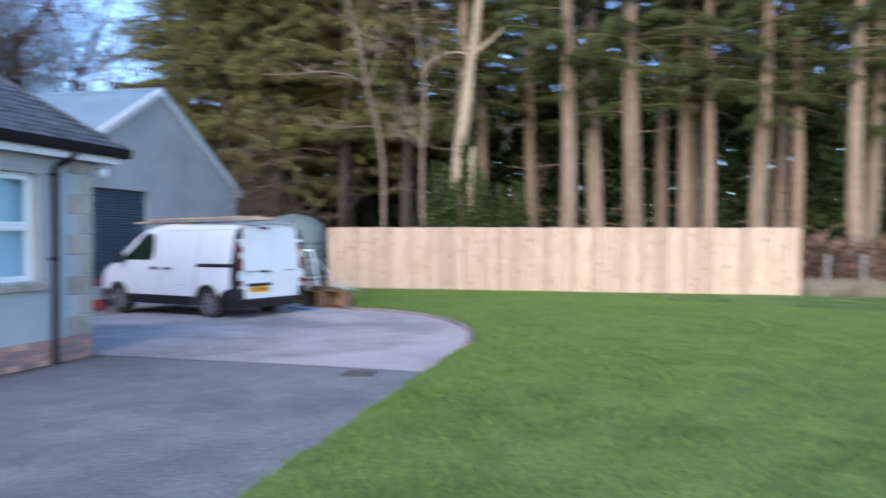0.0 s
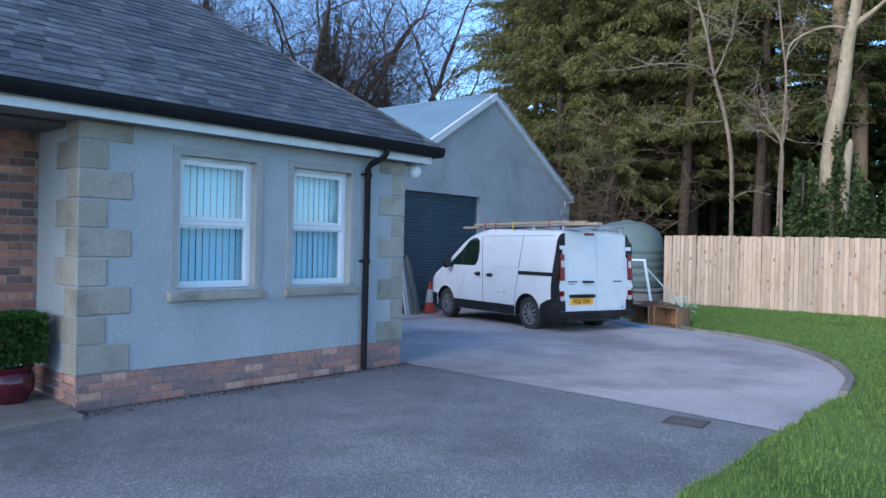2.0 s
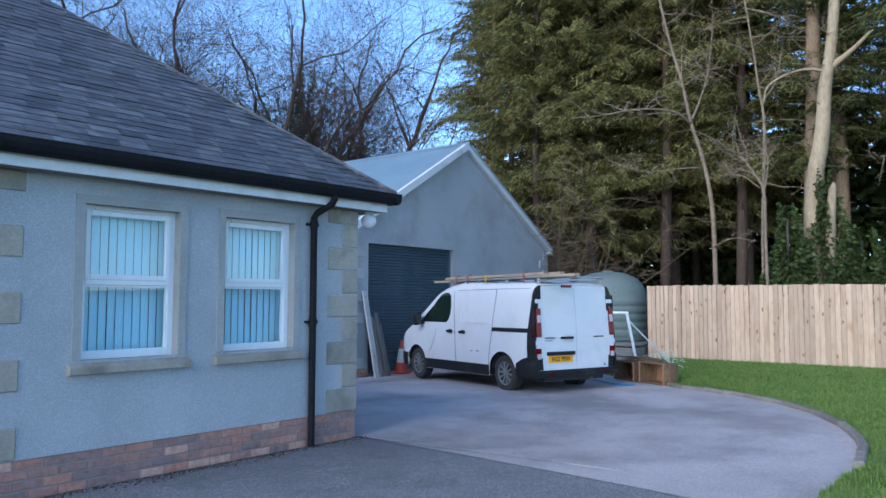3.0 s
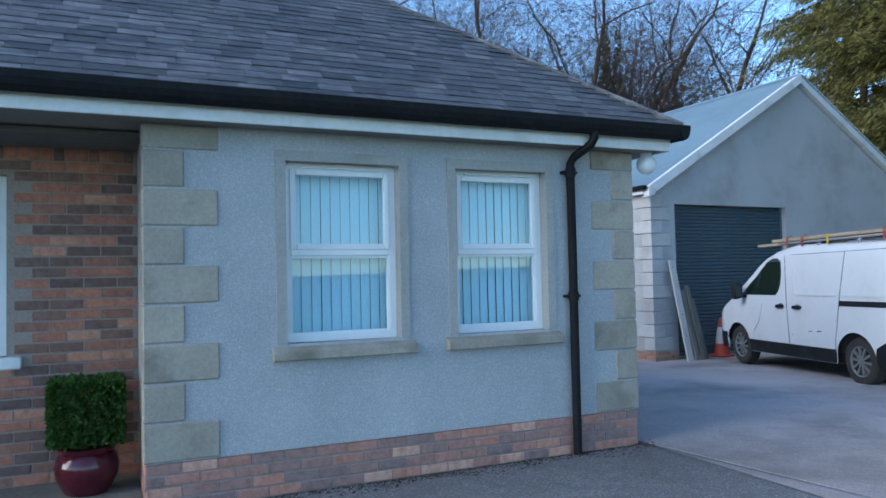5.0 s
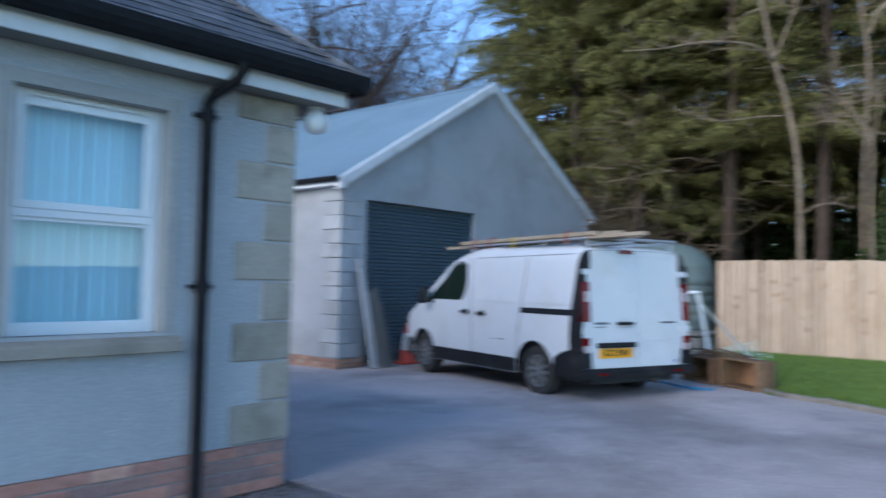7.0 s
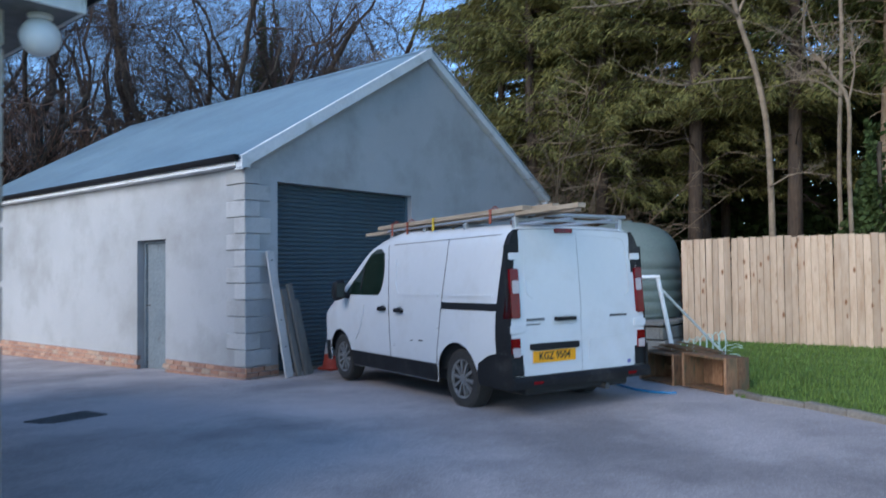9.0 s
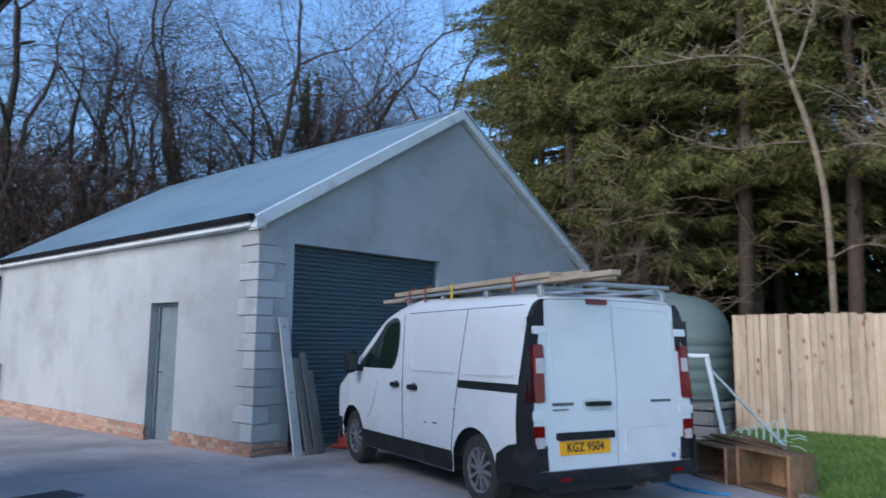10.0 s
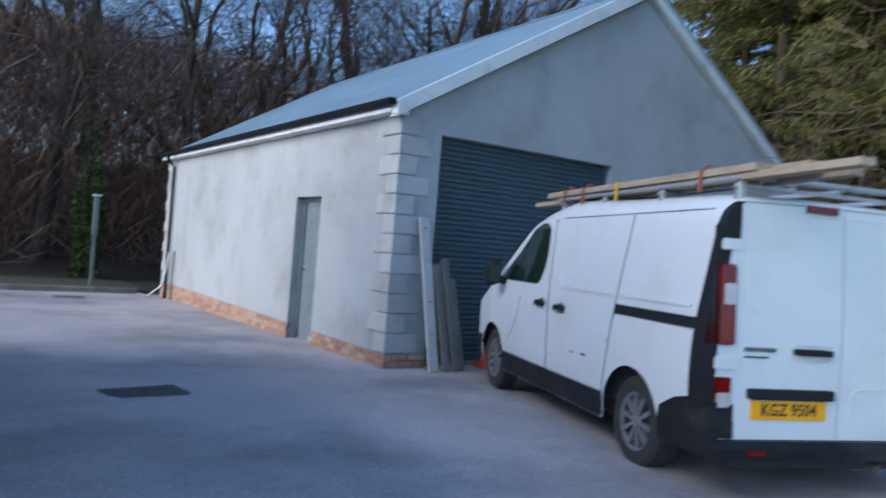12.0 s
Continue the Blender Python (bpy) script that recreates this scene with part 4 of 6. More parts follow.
def conifer(seed, height=20.0, girth=0.26, bare=6.0, reach=3.2, boughs=120, sprays=26, size=0.3):
    """A conifer: trunk, dead stubs, and drooping boughs set with many small sprays."""
    rng = random.Random(seed)
    r2 = np.random.default_rng(seed)
    wood, leaf = Shape(), Shape()
    lean = (rng.gauss(0, 0.012), rng.gauss(0, 0.012))
    pts = [(lean[0] * z + 0.05 * math.sin(z * 0.5 + seed), lean[1] * z + 0.05 * math.cos(z * 0.4), z) for z in [-0.3, 0.0, 0.4, 1, 2, 4, 7, 10, 14, height]]
    wood.tube(pts, [girth * k for k in (1.5, 1.35, 1.1, 1.0, 0.96, 0.88, 0.75, 0.6, 0.4, 0.08)], 12, cap=False)
    for _ in range(14):
        z = rng.uniform(2, bare + 3)
        a = rng.uniform(0, 6.283)
        b, _d = limb(rng, (lean[0] * z, lean[1] * z, z), (math.cos(a), math.sin(a), rng.uniform(-0.3, 0.3)), rng.uniform(0.4, 1.6), 4, 0.15, 0.05)
        wood.tube(b, [0.025, 0.02, 0.014, 0.01, 0.005], 4, cap=False)
    for _ in range(boughs):
        t = rng.random() ** 0.8
        z = bare + (height - bare) * t
        a = rng.uniform(0, 6.283)
        length = reach * (1.0 - 0.88 * t ** 1.7) * rng.uniform(0.6, 1.15) * (0.55 + 0.45 * min(1, t * 5 + 0.3))
        b, _d = limb(rng, (lean[0] * z, lean[1] * z, z), (math.cos(a), math.sin(a), 0.25), length, 6, 0.07, 0.09)
        wood.tube(b, [0.03 * (1 - 0.13 * i) for i in range(7)], 3, cap=False)
        for k in range(sprays):
            u = (k + rng.random()) / sprays
            u = 0.12 + 0.88 * u
            i = min(int(u * 6), 5)
            q = b[i].lerp(b[i + 1], u * 6 - i)
            dd = (b[i + 1] - b[i]).normalized()
            side = Vector((-dd.y, dd.x, 0)).normalized() * rng.choice((-1, 1))
            for _2 in range(4):
                w = (side * rng.uniform(0.2, 1.0) + dd * rng.uniform(0.2, 0.9) + Vector((0, 0, rng.uniform(-0.9, 0.1)))).normalized()
                l = size * rng.uniform(0.7, 1.6) * (1.1 - 0.4 * u)
                o = w.cross(Vector((rng.gauss(0, 1), rng.gauss(0, 1), rng.gauss(0, 1)))).normalized() * l * 0.095
                n = len(leaf.v)
                c = q + Vector((rng.gauss(0, 0.07), rng.gauss(0, 0.07), rng.gauss(0, 0.07)))
                leaf.v += [tuple(c + o), tuple(c - o), tuple(c + w * l - Vector((0, 0, 0.16 * l)))]
                leaf.f.append((n, n + 1, n + 2))
    return wood, leaf


def leaf_cloud(seed, n, place, size, flat=0.4):
    """Many small leaves at the points that place() gives."""
    rng = random.Random(seed)
    s = Shape()
    for _ in range(n):
        c, out = place(rng)
        c, out = Vector(c), Vector(out)
        w = (out + Vector((rng.gauss(0, 0.7), rng.gauss(0, 0.7), rng.gauss(0, 0.7) - 0.3))).normalized()
        l = size * rng.uniform(0.6, 1.4)
        o = w.cross(Vector((rng.gauss(0, 1), rng.gauss(0, 1), rng.gauss(0, 1)))).normalized() * l * flat
        k = len(s.v)
        s.v += [tuple(c), tuple(c + w * l * 0.5 + o), tuple(c + w * l), tuple(c + w * l * 0.5 - o)]
        s.f.append((k, k + 1, k + 2, k + 3))
    return s


def tree_kind(name, wood, leaf, bark, foliage, label, crown="crown"):
    t = thing(name, pose(0, 0, -500), label, "tree")
    part("trunk", wood, bark, t, smooth="all")
    if leaf:
        part(crown, leaf, foliage, t)
    return t


def plant(kind, x, y, turn, size, group):
    k = copy_thing(kind, pose(x, y, ground_z(x, y) - 0.05, 0, 0, turn) @ Matrix.Scale(size, 4))
    k.scale = (size, size, size)
    tagged(k, group=group)
    return k


def place_first(kind, x, y, turn, size, group):
    kind.matrix_basis = pose(x, y, ground_z(x, y) - 0.05, 0, 0, turn)
    kind.scale = (size, size, size)
    return tagged(kind, group=group)


def stand(kinds, spots, group):
    """Sets out trees: each kind itself first, copies after."""
    used = set()
    for i, (k, x, y, turn, size) in enumerate(spots):
        if k not in used:
            used.add(k)
            place_first(kinds[k], x, y, turn, size, group)
        else:
            plant(kinds[k], x, y, turn, size, group)


tall = [tree_kind("conifer_tree", *conifer(21 + i, 21 + i, 0.27 + 0.03 * i, 6.6 - 0.6 * i, 3.4, 140, 48, 0.22), M["bark_warm"], M["needles"], "tall conifer with bare lower trunk and dark green boughs") for i in range(3)]
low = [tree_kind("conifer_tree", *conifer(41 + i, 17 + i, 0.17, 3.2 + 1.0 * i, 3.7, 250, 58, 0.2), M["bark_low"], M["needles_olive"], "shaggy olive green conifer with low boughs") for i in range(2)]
rng = random.Random(77)
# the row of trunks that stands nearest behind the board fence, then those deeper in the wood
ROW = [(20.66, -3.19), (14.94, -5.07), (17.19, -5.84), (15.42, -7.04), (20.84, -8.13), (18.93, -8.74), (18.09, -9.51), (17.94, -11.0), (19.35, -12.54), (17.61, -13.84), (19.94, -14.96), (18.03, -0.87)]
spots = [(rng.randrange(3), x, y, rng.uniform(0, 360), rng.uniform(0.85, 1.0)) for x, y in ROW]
for x, y in [(19.5, -1.5), (22.5, -4.5), (23.5, -9.5), (25, -13), (24.5, -18), (23, -23), (28, -6), (29, -15), (28, 1), (20, -24), (27, -23), (26, -3), (31, -10), (31, -20)]:
    spots.append((rng.randrange(3), x, y, rng.uniform(0, 360), rng.uniform(0.9, 1.15)))
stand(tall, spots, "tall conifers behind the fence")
spots = []
for x, y in [(22, 2), (18.2, 3.6), (17.6, 6.0), (20.0, 4.0), (20.4, 8.6), (26.5, 9.5), (31.4, 15.0), (29, 11.5), (25, 5), (18.4, 1.2), (19.2, 10.4), (17.0, 8.0), (21.6, 12.6), (23.5, 8.0), (29.5, -3), (31, -6.5), (30, -9.5), (31.5, -12.5), (30.5, -16), (32, -19), (30.5, -22.5), (32, -26), (30, -30), (31, 1)]:
    spots.append((rng.randrange(2), x, y, rng.uniform(0, 360), rng.uniform(0.9, 1.2)))
stand(low, spots, "olive conifers beside the garage")

bare = [tree_kind("bare_tree", *bare_tree(61 + i, 19, 0.26 + 0.03 * i), M["bark_dark"], M["twig_red"], "leafless dark tree with rising limbs and fine twigs", "twig_crown") for i in range(3)]
spots = []
for x, y in [(-4.5, 28.5), (1.6, 29.5), (-1.2, 26.4), (5.2, 30.4), (3.5, 25.5), (16.0, 27.2), (8.1, 25.4), (11.0, 26.4), (20.6, 30.2), (21.7, 26.3), (27.6, 27.2), (28.6, 21.4), (17.2, 31.5), (5.6, 33), (23.4, 24.0), (14.5, 30.0), (18.4, 24.6), (26.2, 24.6), (24.6, 30.5), (30.5, 25.5), (18.0, 23.0), (20.2, 24.9), (25.4, 27.8), (11.5, 34), (19.4, 27.6)]:
    spots.append((rng.randrange(3), x, y, rng.uniform(0, 360), rng.uniform(0.9, 1.2)))
stand(bare, spots, "bare trees behind the garage")


def arching_shrub(seed, stems=26, height=4.6):
    """A leafless thicket: long arching stems with side twigs."""
    rng = random.Random(seed)
    wood, twigs = Shape(), Shape()
    for _ in range(stems):
        a = rng.uniform(0, 6.283)
        q = (rng.gauss(0, 0.3), rng.gauss(0, 0.3), -0.1)
        pts, _d = limb(rng, q, (0.45 * math.cos(a), 0.45 * math.sin(a), 1), height * rng.uniform(0.7, 1.35), 9, 0.08, 0.07)
        wood.tube(pts, [0.026 - 0.0024 * i for i in range(10)], 5, cap=False)
        for _2 in range(11):
            u = rng.uniform(2.5, 8.9)
            q = pts[int(u)].lerp(pts[int(u) + 1], u - int(u))
            b, _d = limb(rng, q, (rng.gauss(0, 1), rng.gauss(0, 1), rng.uniform(-0.1, 0.9)), rng.uniform(0.5, 1.5), 4, 0.22, 0.05)
            twigs.tube(b, [0.01, 0.008, 0.006, 0.005, 0.003], 3, cap=False)
            for _3 in range(3):
                c, _d = limb(rng, b[rng.randrange(1, 4)], (rng.gauss(0, 1), rng.gauss(0, 1), rng.uniform(-0.4, 0.8)), rng.uniform(0.25, 0.7), 2, 0.2)
                twigs.tube(c, [0.006, 0.004, 0.003], 3, cap=False)
    return wood, twigs


thicket = [tree_kind("bare_shrub", *arching_shrub(91 + i), M["twig_shrub"], M["twig_shrub"], "leafless brown shrub with long arching stems", "twig_crown") for i in range(2)]
for k in thicket:
    tagged(k, category="shrub")
stand(thicket, [(0, 15.2, 5.6, 20, 1.05), (1, 15.8, 7.4, 130, 1.3), (0, 15.4, 9.6, 230, 1.35)], "bare shrubs beside the garage")


def ivy_trunk(x, y, h, r, seed, n=5000, size=0.14):
    """Ivy climbing a trunk."""
    iv = thing("ivy", pose(x, y, ground_z(x, y)), "dark green ivy wrapped round a tree trunk", "ivy", "ivy on the trunks")

    def spot(rng):
        a = rng.uniform(0, 6.283)
        z = h * (0.78 + 0.22 * math.sin(3 * a + seed)) * rng.random() ** 1.3
        q = r * (1.0 - 0.66 * z / h) * rng.uniform(0.7, 1.25) * (1 + 0.45 * math.sin(z * 1.9 + 2 * a + seed))
        return (q * math.cos(a), q * math.sin(a), z), (math.cos(a), math.sin(a), 0)

    part("stem", Shape().tube([(0.05, 0, 0), (0.1, 0.05, h * 0.5), (0.0, 0, h * 0.9)], 0.04, 6), M["bark_dark"], iv)
    part("leaf_mass", leaf_cloud(seed, n, spot, size), M["ivy"], iv)


ivy_trunk(21.7, 26.3, 14.0, 0.85, 3, 20000)
ivy_trunk(4.5, 22.5, 5, 0.35, 4, 1800)
for x, y, h, r, sd in ((13.79, -2.05, 4.7, 0.6, 11), (14.28, -2.77, 3.3, 0.5, 12), (13.31, -1.35, 3.9, 0.5, 13), (14.76, -3.5, 3.4, 0.36, 14)):
    ivy_trunk(x, y, h, r, sd, 8000, 0.105)


def twiggy(rng, crown, pts, count, reach, r, rise=0.4):
    """Side branches with finer twigs along a limb."""
    n = len(pts) - 1
    for _ in range(count):
        u = rng.uniform(0.15, 0.999) * n
        q = pts[int(u)].lerp(pts[int(u) + 1], u - int(u))
        b, _d = limb(rng, q, (rng.gauss(0, 1), rng.gauss(0, 1), rng.gauss(rise, 0.5)), reach * rng.uniform(0.4, 1.2), 5, 0.24)
        crown.tube(b, [r, r * 0.8, r * 0.6, r * 0.45, r * 0.3, r * 0.2], 4, cap=False)
        for _2 in range(5):
            v = rng.uniform(1, 4.9)
            q2 = b[int(v)].lerp(b[int(v) + 1], v - int(v))
            c, _d = limb(rng, q2, (rng.gauss(0, 1), rng.gauss(0, 1), rng.gauss(0.3, 0.6)), reach * rng.uniform(0.15, 0.5), 3, 0.3)
            crown.tube(c, [r * 0.45, r * 0.35, r * 0.25, r * 0.15], 3, cap=False)


def smooth_path(knots, per=4):
    """A rounded path through a few knots."""
    k = [Vector(q) for q in knots]
    k = [k[0] * 2 - k[1]] + k + [k[-1] * 2 - k[-2]]
    out = []
    for i in range(1, len(k) - 2):
        for j in range(per):
            t = j / per
            out.append(0.5 * (2 * k[i] + (k[i + 1] - k[i - 1]) * t + (2 * k[i - 1] - 5 * k[i] + 4 * k[i + 1] - k[i + 2]) * t * t + (3 * k[i] - k[i - 1] - 3 * k[i + 1] + k[i + 2]) * t ** 3))
    return out + [k[-2]]


def taper(n, a, b):
    return [a + (b - a) * i / (n - 1) for i in range(n)]


def pale_tree():
    """The pale trunk behind the fence, with its thin side limbs and a broken stub."""
    x, y = 13.8, -1.82
    t = thing("pale_tree", pose(x, y, ground_z(x, y)), "pale tree trunk with thin crooked limbs and a broken stub", "tree")
    P = smooth_path([(0, 0, -0.3), (0, 0.05, 2.2), (0, -0.06, 4.4), (0, -0.25, 5.5), (0.02, -0.36, 6.8), (0, -0.56, 8.1), (0.1, -0.85, 12)])
    part("trunk", Shape().tube(P, taper(len(P), 0.25, 0.1), 14), M["bark_pale"], t, smooth="all")
    L = smooth_path([(0, -0.42, 7.15), (0.02, -0.75, 7.38), (0, -1.05, 7.6), (-0.05, -1.42, 7.92)])
    part("limb", Shape().tube(L, taper(len(L), 0.09, 0.03), 8), M["bark_pale"], t, smooth="all")
    L = smooth_path([(-0.05, -0.35, 7.12), (-0.2, 0.02, 7.2), (-0.35, 0.45, 7.1), (-0.45, 0.85, 6.85), (-0.5, 0.95, 6.4)])
    part("limb", Shape().tube(L, taper(len(L), 0.045, 0.012), 6), M["bark_pale"], t, smooth="all")
    part("stub", Shape().tube([(-0.1, -0.35, 2.0), (-0.12, -0.42, 3.6), (-0.1, -0.47, 4.2), (-0.08, -0.5, 4.35)], [0.13, 0.11, 0.09, 0.03], 10), M["bark_pale"], t, "broken pale stub", smooth="all")
    rng = random.Random(31)
    tw = Shape()
    twiggy(rng, tw, P[8:], 7, 1.8, 0.018)
    twiggy(rng, tw, [Vector((0, -0.3, 4.6)), Vector((0, -1.2, 4.9)), Vector((0, -1.9, 4.85))], 7, 0.7, 0.012)
    part("twig_crown", tw, M["twig"], t)


def thin_tree(x, y, stem, girth, limbs, seed, label):
    rng = random.Random(seed)
    t = thing("thin_tree", pose(x, y, ground_z(x, y)), label, "tree", "thin pale trees")
    tw = Shape()
    P = smooth_path(stem)
    part("trunk", Shape().tube(P, taper(len(P), girth, girth * 0.45), 8), M["twig"], t, smooth="all")
    twiggy(rng, tw, P[len(P) // 2:], 14, 1.7, 0.016)
    for knots, r, count, reach in limbs:
        L = smooth_path(knots)
        part("limb", Shape().tube(L, taper(len(L), r, r * 0.3), 6), M["twig"], t, smooth="all")
        twiggy(rng, tw, L[len(L) // 3:], count, reach, r * 0.5)
    part("twig_crown", tw, M["twig"], t)


pale_tree()
thin_tree(13.6, 0.5, [(0, 0, -0.3), (0, 0.0, 2.2), (-0.1, 0.02, 4.0), (-0.22, 0.2, 5.25), (-0.42, 0.42, 6.2), (-0.5, 0.62, 7.35), (-0.6, 0.9, 8.5), (-0.7, 1.3, 10.5)], 0.068,
          [([(-0.4, 0.4, 6.15), (-1.0, 0.66, 6.4), (-1.7, 1.3, 6.42), (-2.5, 2.0, 6.2), (-3.1, 2.5, 6.1)], 0.036, 12, 0.8),
           ([(-0.24, 0.22, 5.0), (-0.7, 0.7, 4.95), (-1.2, 1.3, 4.85), (-1.7, 1.9, 5.05)], 0.022, 16, 0.7),
           ([(-0.42, 0.42, 6.2), (-0.3, 0.2, 6.8), (-0.35, -0.05, 7.6), (-0.3, -0.2, 9.0)], 0.035, 12, 1.0),
           ([(-0.1, 0.0, 2.9), (-0.2, -0.5, 3.1), (-0.3, -1.1, 3.0)], 0.018, 8, 0.5)], 71, "thin bare pale tree with crooked spreading limbs")
thin_tree(13.9, -0.66, [(0, 0, -0.3), (0, 0.05, 3.0), (0.0, -0.06, 5.9), (0.0, 0.05, 7.0), (0, 0.2, 8.3), (0, 0.5, 10.5)], 0.045,
          [([(0, 0.0, 6.6), (-0.1, -0.4, 7.1), (-0.2, -0.6, 8.0)], 0.025, 8, 0.8)], 72, "thin bare tree behind the ivy")
thin_tree(12.9, -1.0, [(0, 0, -0.3), (0.05, 0.04, 1.6), (0, 0.05, 3.0), (-0.35, -0.03, 4.1), (-0.4, 0.2, 4.6), (-0.4, 0.45, 5.0), (-0.55, 0.7, 5.2)], 0.045,
          [([(-0.35, -0.03, 4.1), (-0.4, -0.15, 4.7), (-0.4, -0.1, 5.25)], 0.022, 18, 0.6),
           ([(-0.36, 0.05, 4.2), (-0.6, 0.4, 4.5), (-0.7, 0.9, 4.55)], 0.02, 20, 0.7)], 73, "small dead tree with pale forked twigs")


def brush_spot(rng):
    near = rng.random() < 0.5
    x, y = (rng.uniform(-18, 40), rng.uniform(23, 40)) if near else (rng.uniform(-18, 62), rng.uniform(38, 60))
    z = (7.5 - 4.0 * smooth01((x - 10) / 9) if near else 9.5 - 4.5 * smooth01((x - 16) / 14)) * rng.random() ** 1.2
    return (x, y, ground_z(x, y) + z), (rng.gauss(0, 0.35), rng.gauss(0, 0.35), 1.6)


tagged(new("far_wood", leaf_cloud(23, 210000, brush_spot, 1.15, 0.014).mesh("far_wood", M["brush"])), "brown leafless undergrowth of the wood behind", "woodland", kind="stuff")


def edge_spot(rng):
    x, y = rng.uniform(13.4, 15.0), rng.uniform(-24, 3)
    x += 1.5 * rng.random() if y < -11 else 0
    return (x, y, ground_z(x, y) + 1.5 * rng.random() ** 1.5), (rng.gauss(0, 0.5), rng.gauss(0, 0.5), 0.9)


tagged(new("undergrowth", leaf_cloud(29, 14000, edge_spot, 0.4, 0.08).mesh("undergrowth", M["brush"])), "low brown bramble and scrub at the wood's edge", "undergrowth", kind="stuff")


# Leaf layer added behind the trunks to block bright sky and darken the gaps.
def shade_spot(rng):
    x, y = rng.uniform(25, 30), rng.uniform(-34, 18)
    return (x, y, ground_z(x, y) + 7.5 * rng.random() ** 1.3), (rng.gauss(0, 0.6), rng.gauss(0, 0.6), 0.2)


tagged(new("shrub_layer", leaf_cloud(37, 120000, shade_spot, 0.36, 0.3).mesh("shrub_layer", M["ivy"])), "leaves added deep in the wood to darken its sky gaps", "shrubs", kind="stuff")

# ---------- van ----------
M["van_white"] = surface("white_van_paint", (0.65, 0.66, 0.67), (0.68, 0.69, 0.7), fine=14, coarse=1.3, stain=(0.6, 0.6, 0.59), stain_scale=1.1, stain_cut=0.6, rough=0.26, bump=0.0, rough_vary=0.0, alpha_spec=0.5)
M["van_black"] = surface("black_bumper_plastic", (0.006, 0.0065, 0.008), (0.016, 0.0165, 0.018), fine=60, coarse=3, rough=0.55, bump=0.2, depth=0.002, stain=(0.05, 0.048, 0.046), stain_scale=2.5, stain_cut=0.6, alpha_spec=0.3)
M["gap"] = surface("dark_panel_gap", (0.02, 0.02, 0.02), (0.04, 0.04, 0.04), rough=0.9, bump=0)
M["tyre"] = surface("dusty_tyre_rubber", (0.018, 0.017, 0.016), (0.05, 0.047, 0.044), fine=50, coarse=6, rough=0.9, bump=0.4, depth=0.004)
M["hubcap"] = surface("silver_hubcap_plastic", (0.15, 0.15, 0.15), (0.27, 0.27, 0.27), fine=30, coarse=6, rough=0.45, bump=0.05, metal=0.3, stain=(0.16, 0.145, 0.13), stain_scale=9, stain_cut=0.6)
M["red_lens"] = surface("red_lamp_lens", (0.1, 0.001, 0.003), (0.2, 0.002, 0.006), fine=30, coarse=9, rough=0.14, bump=0.15, depth=0.003, alpha_spec=0.3)
M["dark_lens"] = surface("smoked_red_lens", (0.02, 0.003, 0.004), (0.05, 0.005, 0.007), fine=90, coarse=4, rough=0.12, bump=0.1, depth=0.003)
M["clear_lens"] = surface("clear_lamp_lens", (0.4, 0.32, 0.32), (0.6, 0.54, 0.54), fine=90, coarse=4, rough=0.15, bump=0.2, depth=0.003)
M["plate"] = surface("yellow_number_plate", (0.86, 0.37, 0.003), (0.92, 0.42, 0.005), fine=30, coarse=3, rough=0.4, bump=0)
M["ink"] = surface("black_plate_letters", (0.01, 0.01, 0.01), (0.02, 0.02, 0.02), rough=0.5, bump=0)
M["badge"] = surface("grey_badge", (0.12, 0.13, 0.15), (0.2, 0.21, 0.23), rough=0.3, bump=0, metal=0.6)
M["galv"] = surface("galvanised_rack_steel", (0.36, 0.38, 0.4), (0.52, 0.54, 0.56), fine=40, coarse=6, rough=0.45, bump=0.1, depth=0.002, metal=0.6)
M["timber"] = surface("sawn_timber", (0.24, 0.18, 0.12), (0.41, 0.33, 0.24), fine=10, coarse=2, rough=0.85, bump=0.25, depth=0.003, stretch=(4, 0.5, 4), vary=0.18)
M["strap"] = surface("orange_strap", (0.26, 0.07, 0.04), (0.36, 0.11, 0.07), fine=80, rough=0.8, bump=0.2, depth=0.002)
M["yellow"] = surface("yellow_tape", (0.6, 0.42, 0.03), (0.7, 0.5, 0.05), rough=0.6, bump=0)
M["cab_glass"] = glass_mat("tinted_cab_glass", (0.45, 0.6, 0.52), 0.03)
M["cab"] = surface("dark_cab_trim", (0.02, 0.03, 0.027), (0.045, 0.058, 0.05), fine=40, coarse=3, rough=0.7, bump=0.1)
VS = 0.935
van = thing("van", pose(5.606, 0.94, -0.05, -0.6, 0, -18.8) @ Matrix.Scale(VS, 4), "white panel van with roof rack and dirty black bumpers", "van")
TOPS = [(-0.99, 1.925), (-0.93, 1.97), (-0.6, 2.0), (0.5, 2.022), (1.5, 2.065), (1.95, 1.998), (2.2, 1.945), (2.45, 1.825), (3.1, 1.37), (3.3, 1.25), (3.7, 1.06), (3.88, 0.95), (3.98, 0.8), (4.03, 0.6)]
REAR, AXLE, WHEEL_R = -0.97, 3.098, 0.335


def line(table, t):
    if t <= table[0][0]:
        return table[0][1]
    for (a, p), (b, q) in zip(table, table[1:]):
        if t <= b:
            return p + (q - p) * (t - a) / (b - a)
    return table[-1][1]


def van_top(y):
    return sum(line(TOPS, y + d) for d in (-0.08, -0.04, 0, 0.04, 0.08)) / 5


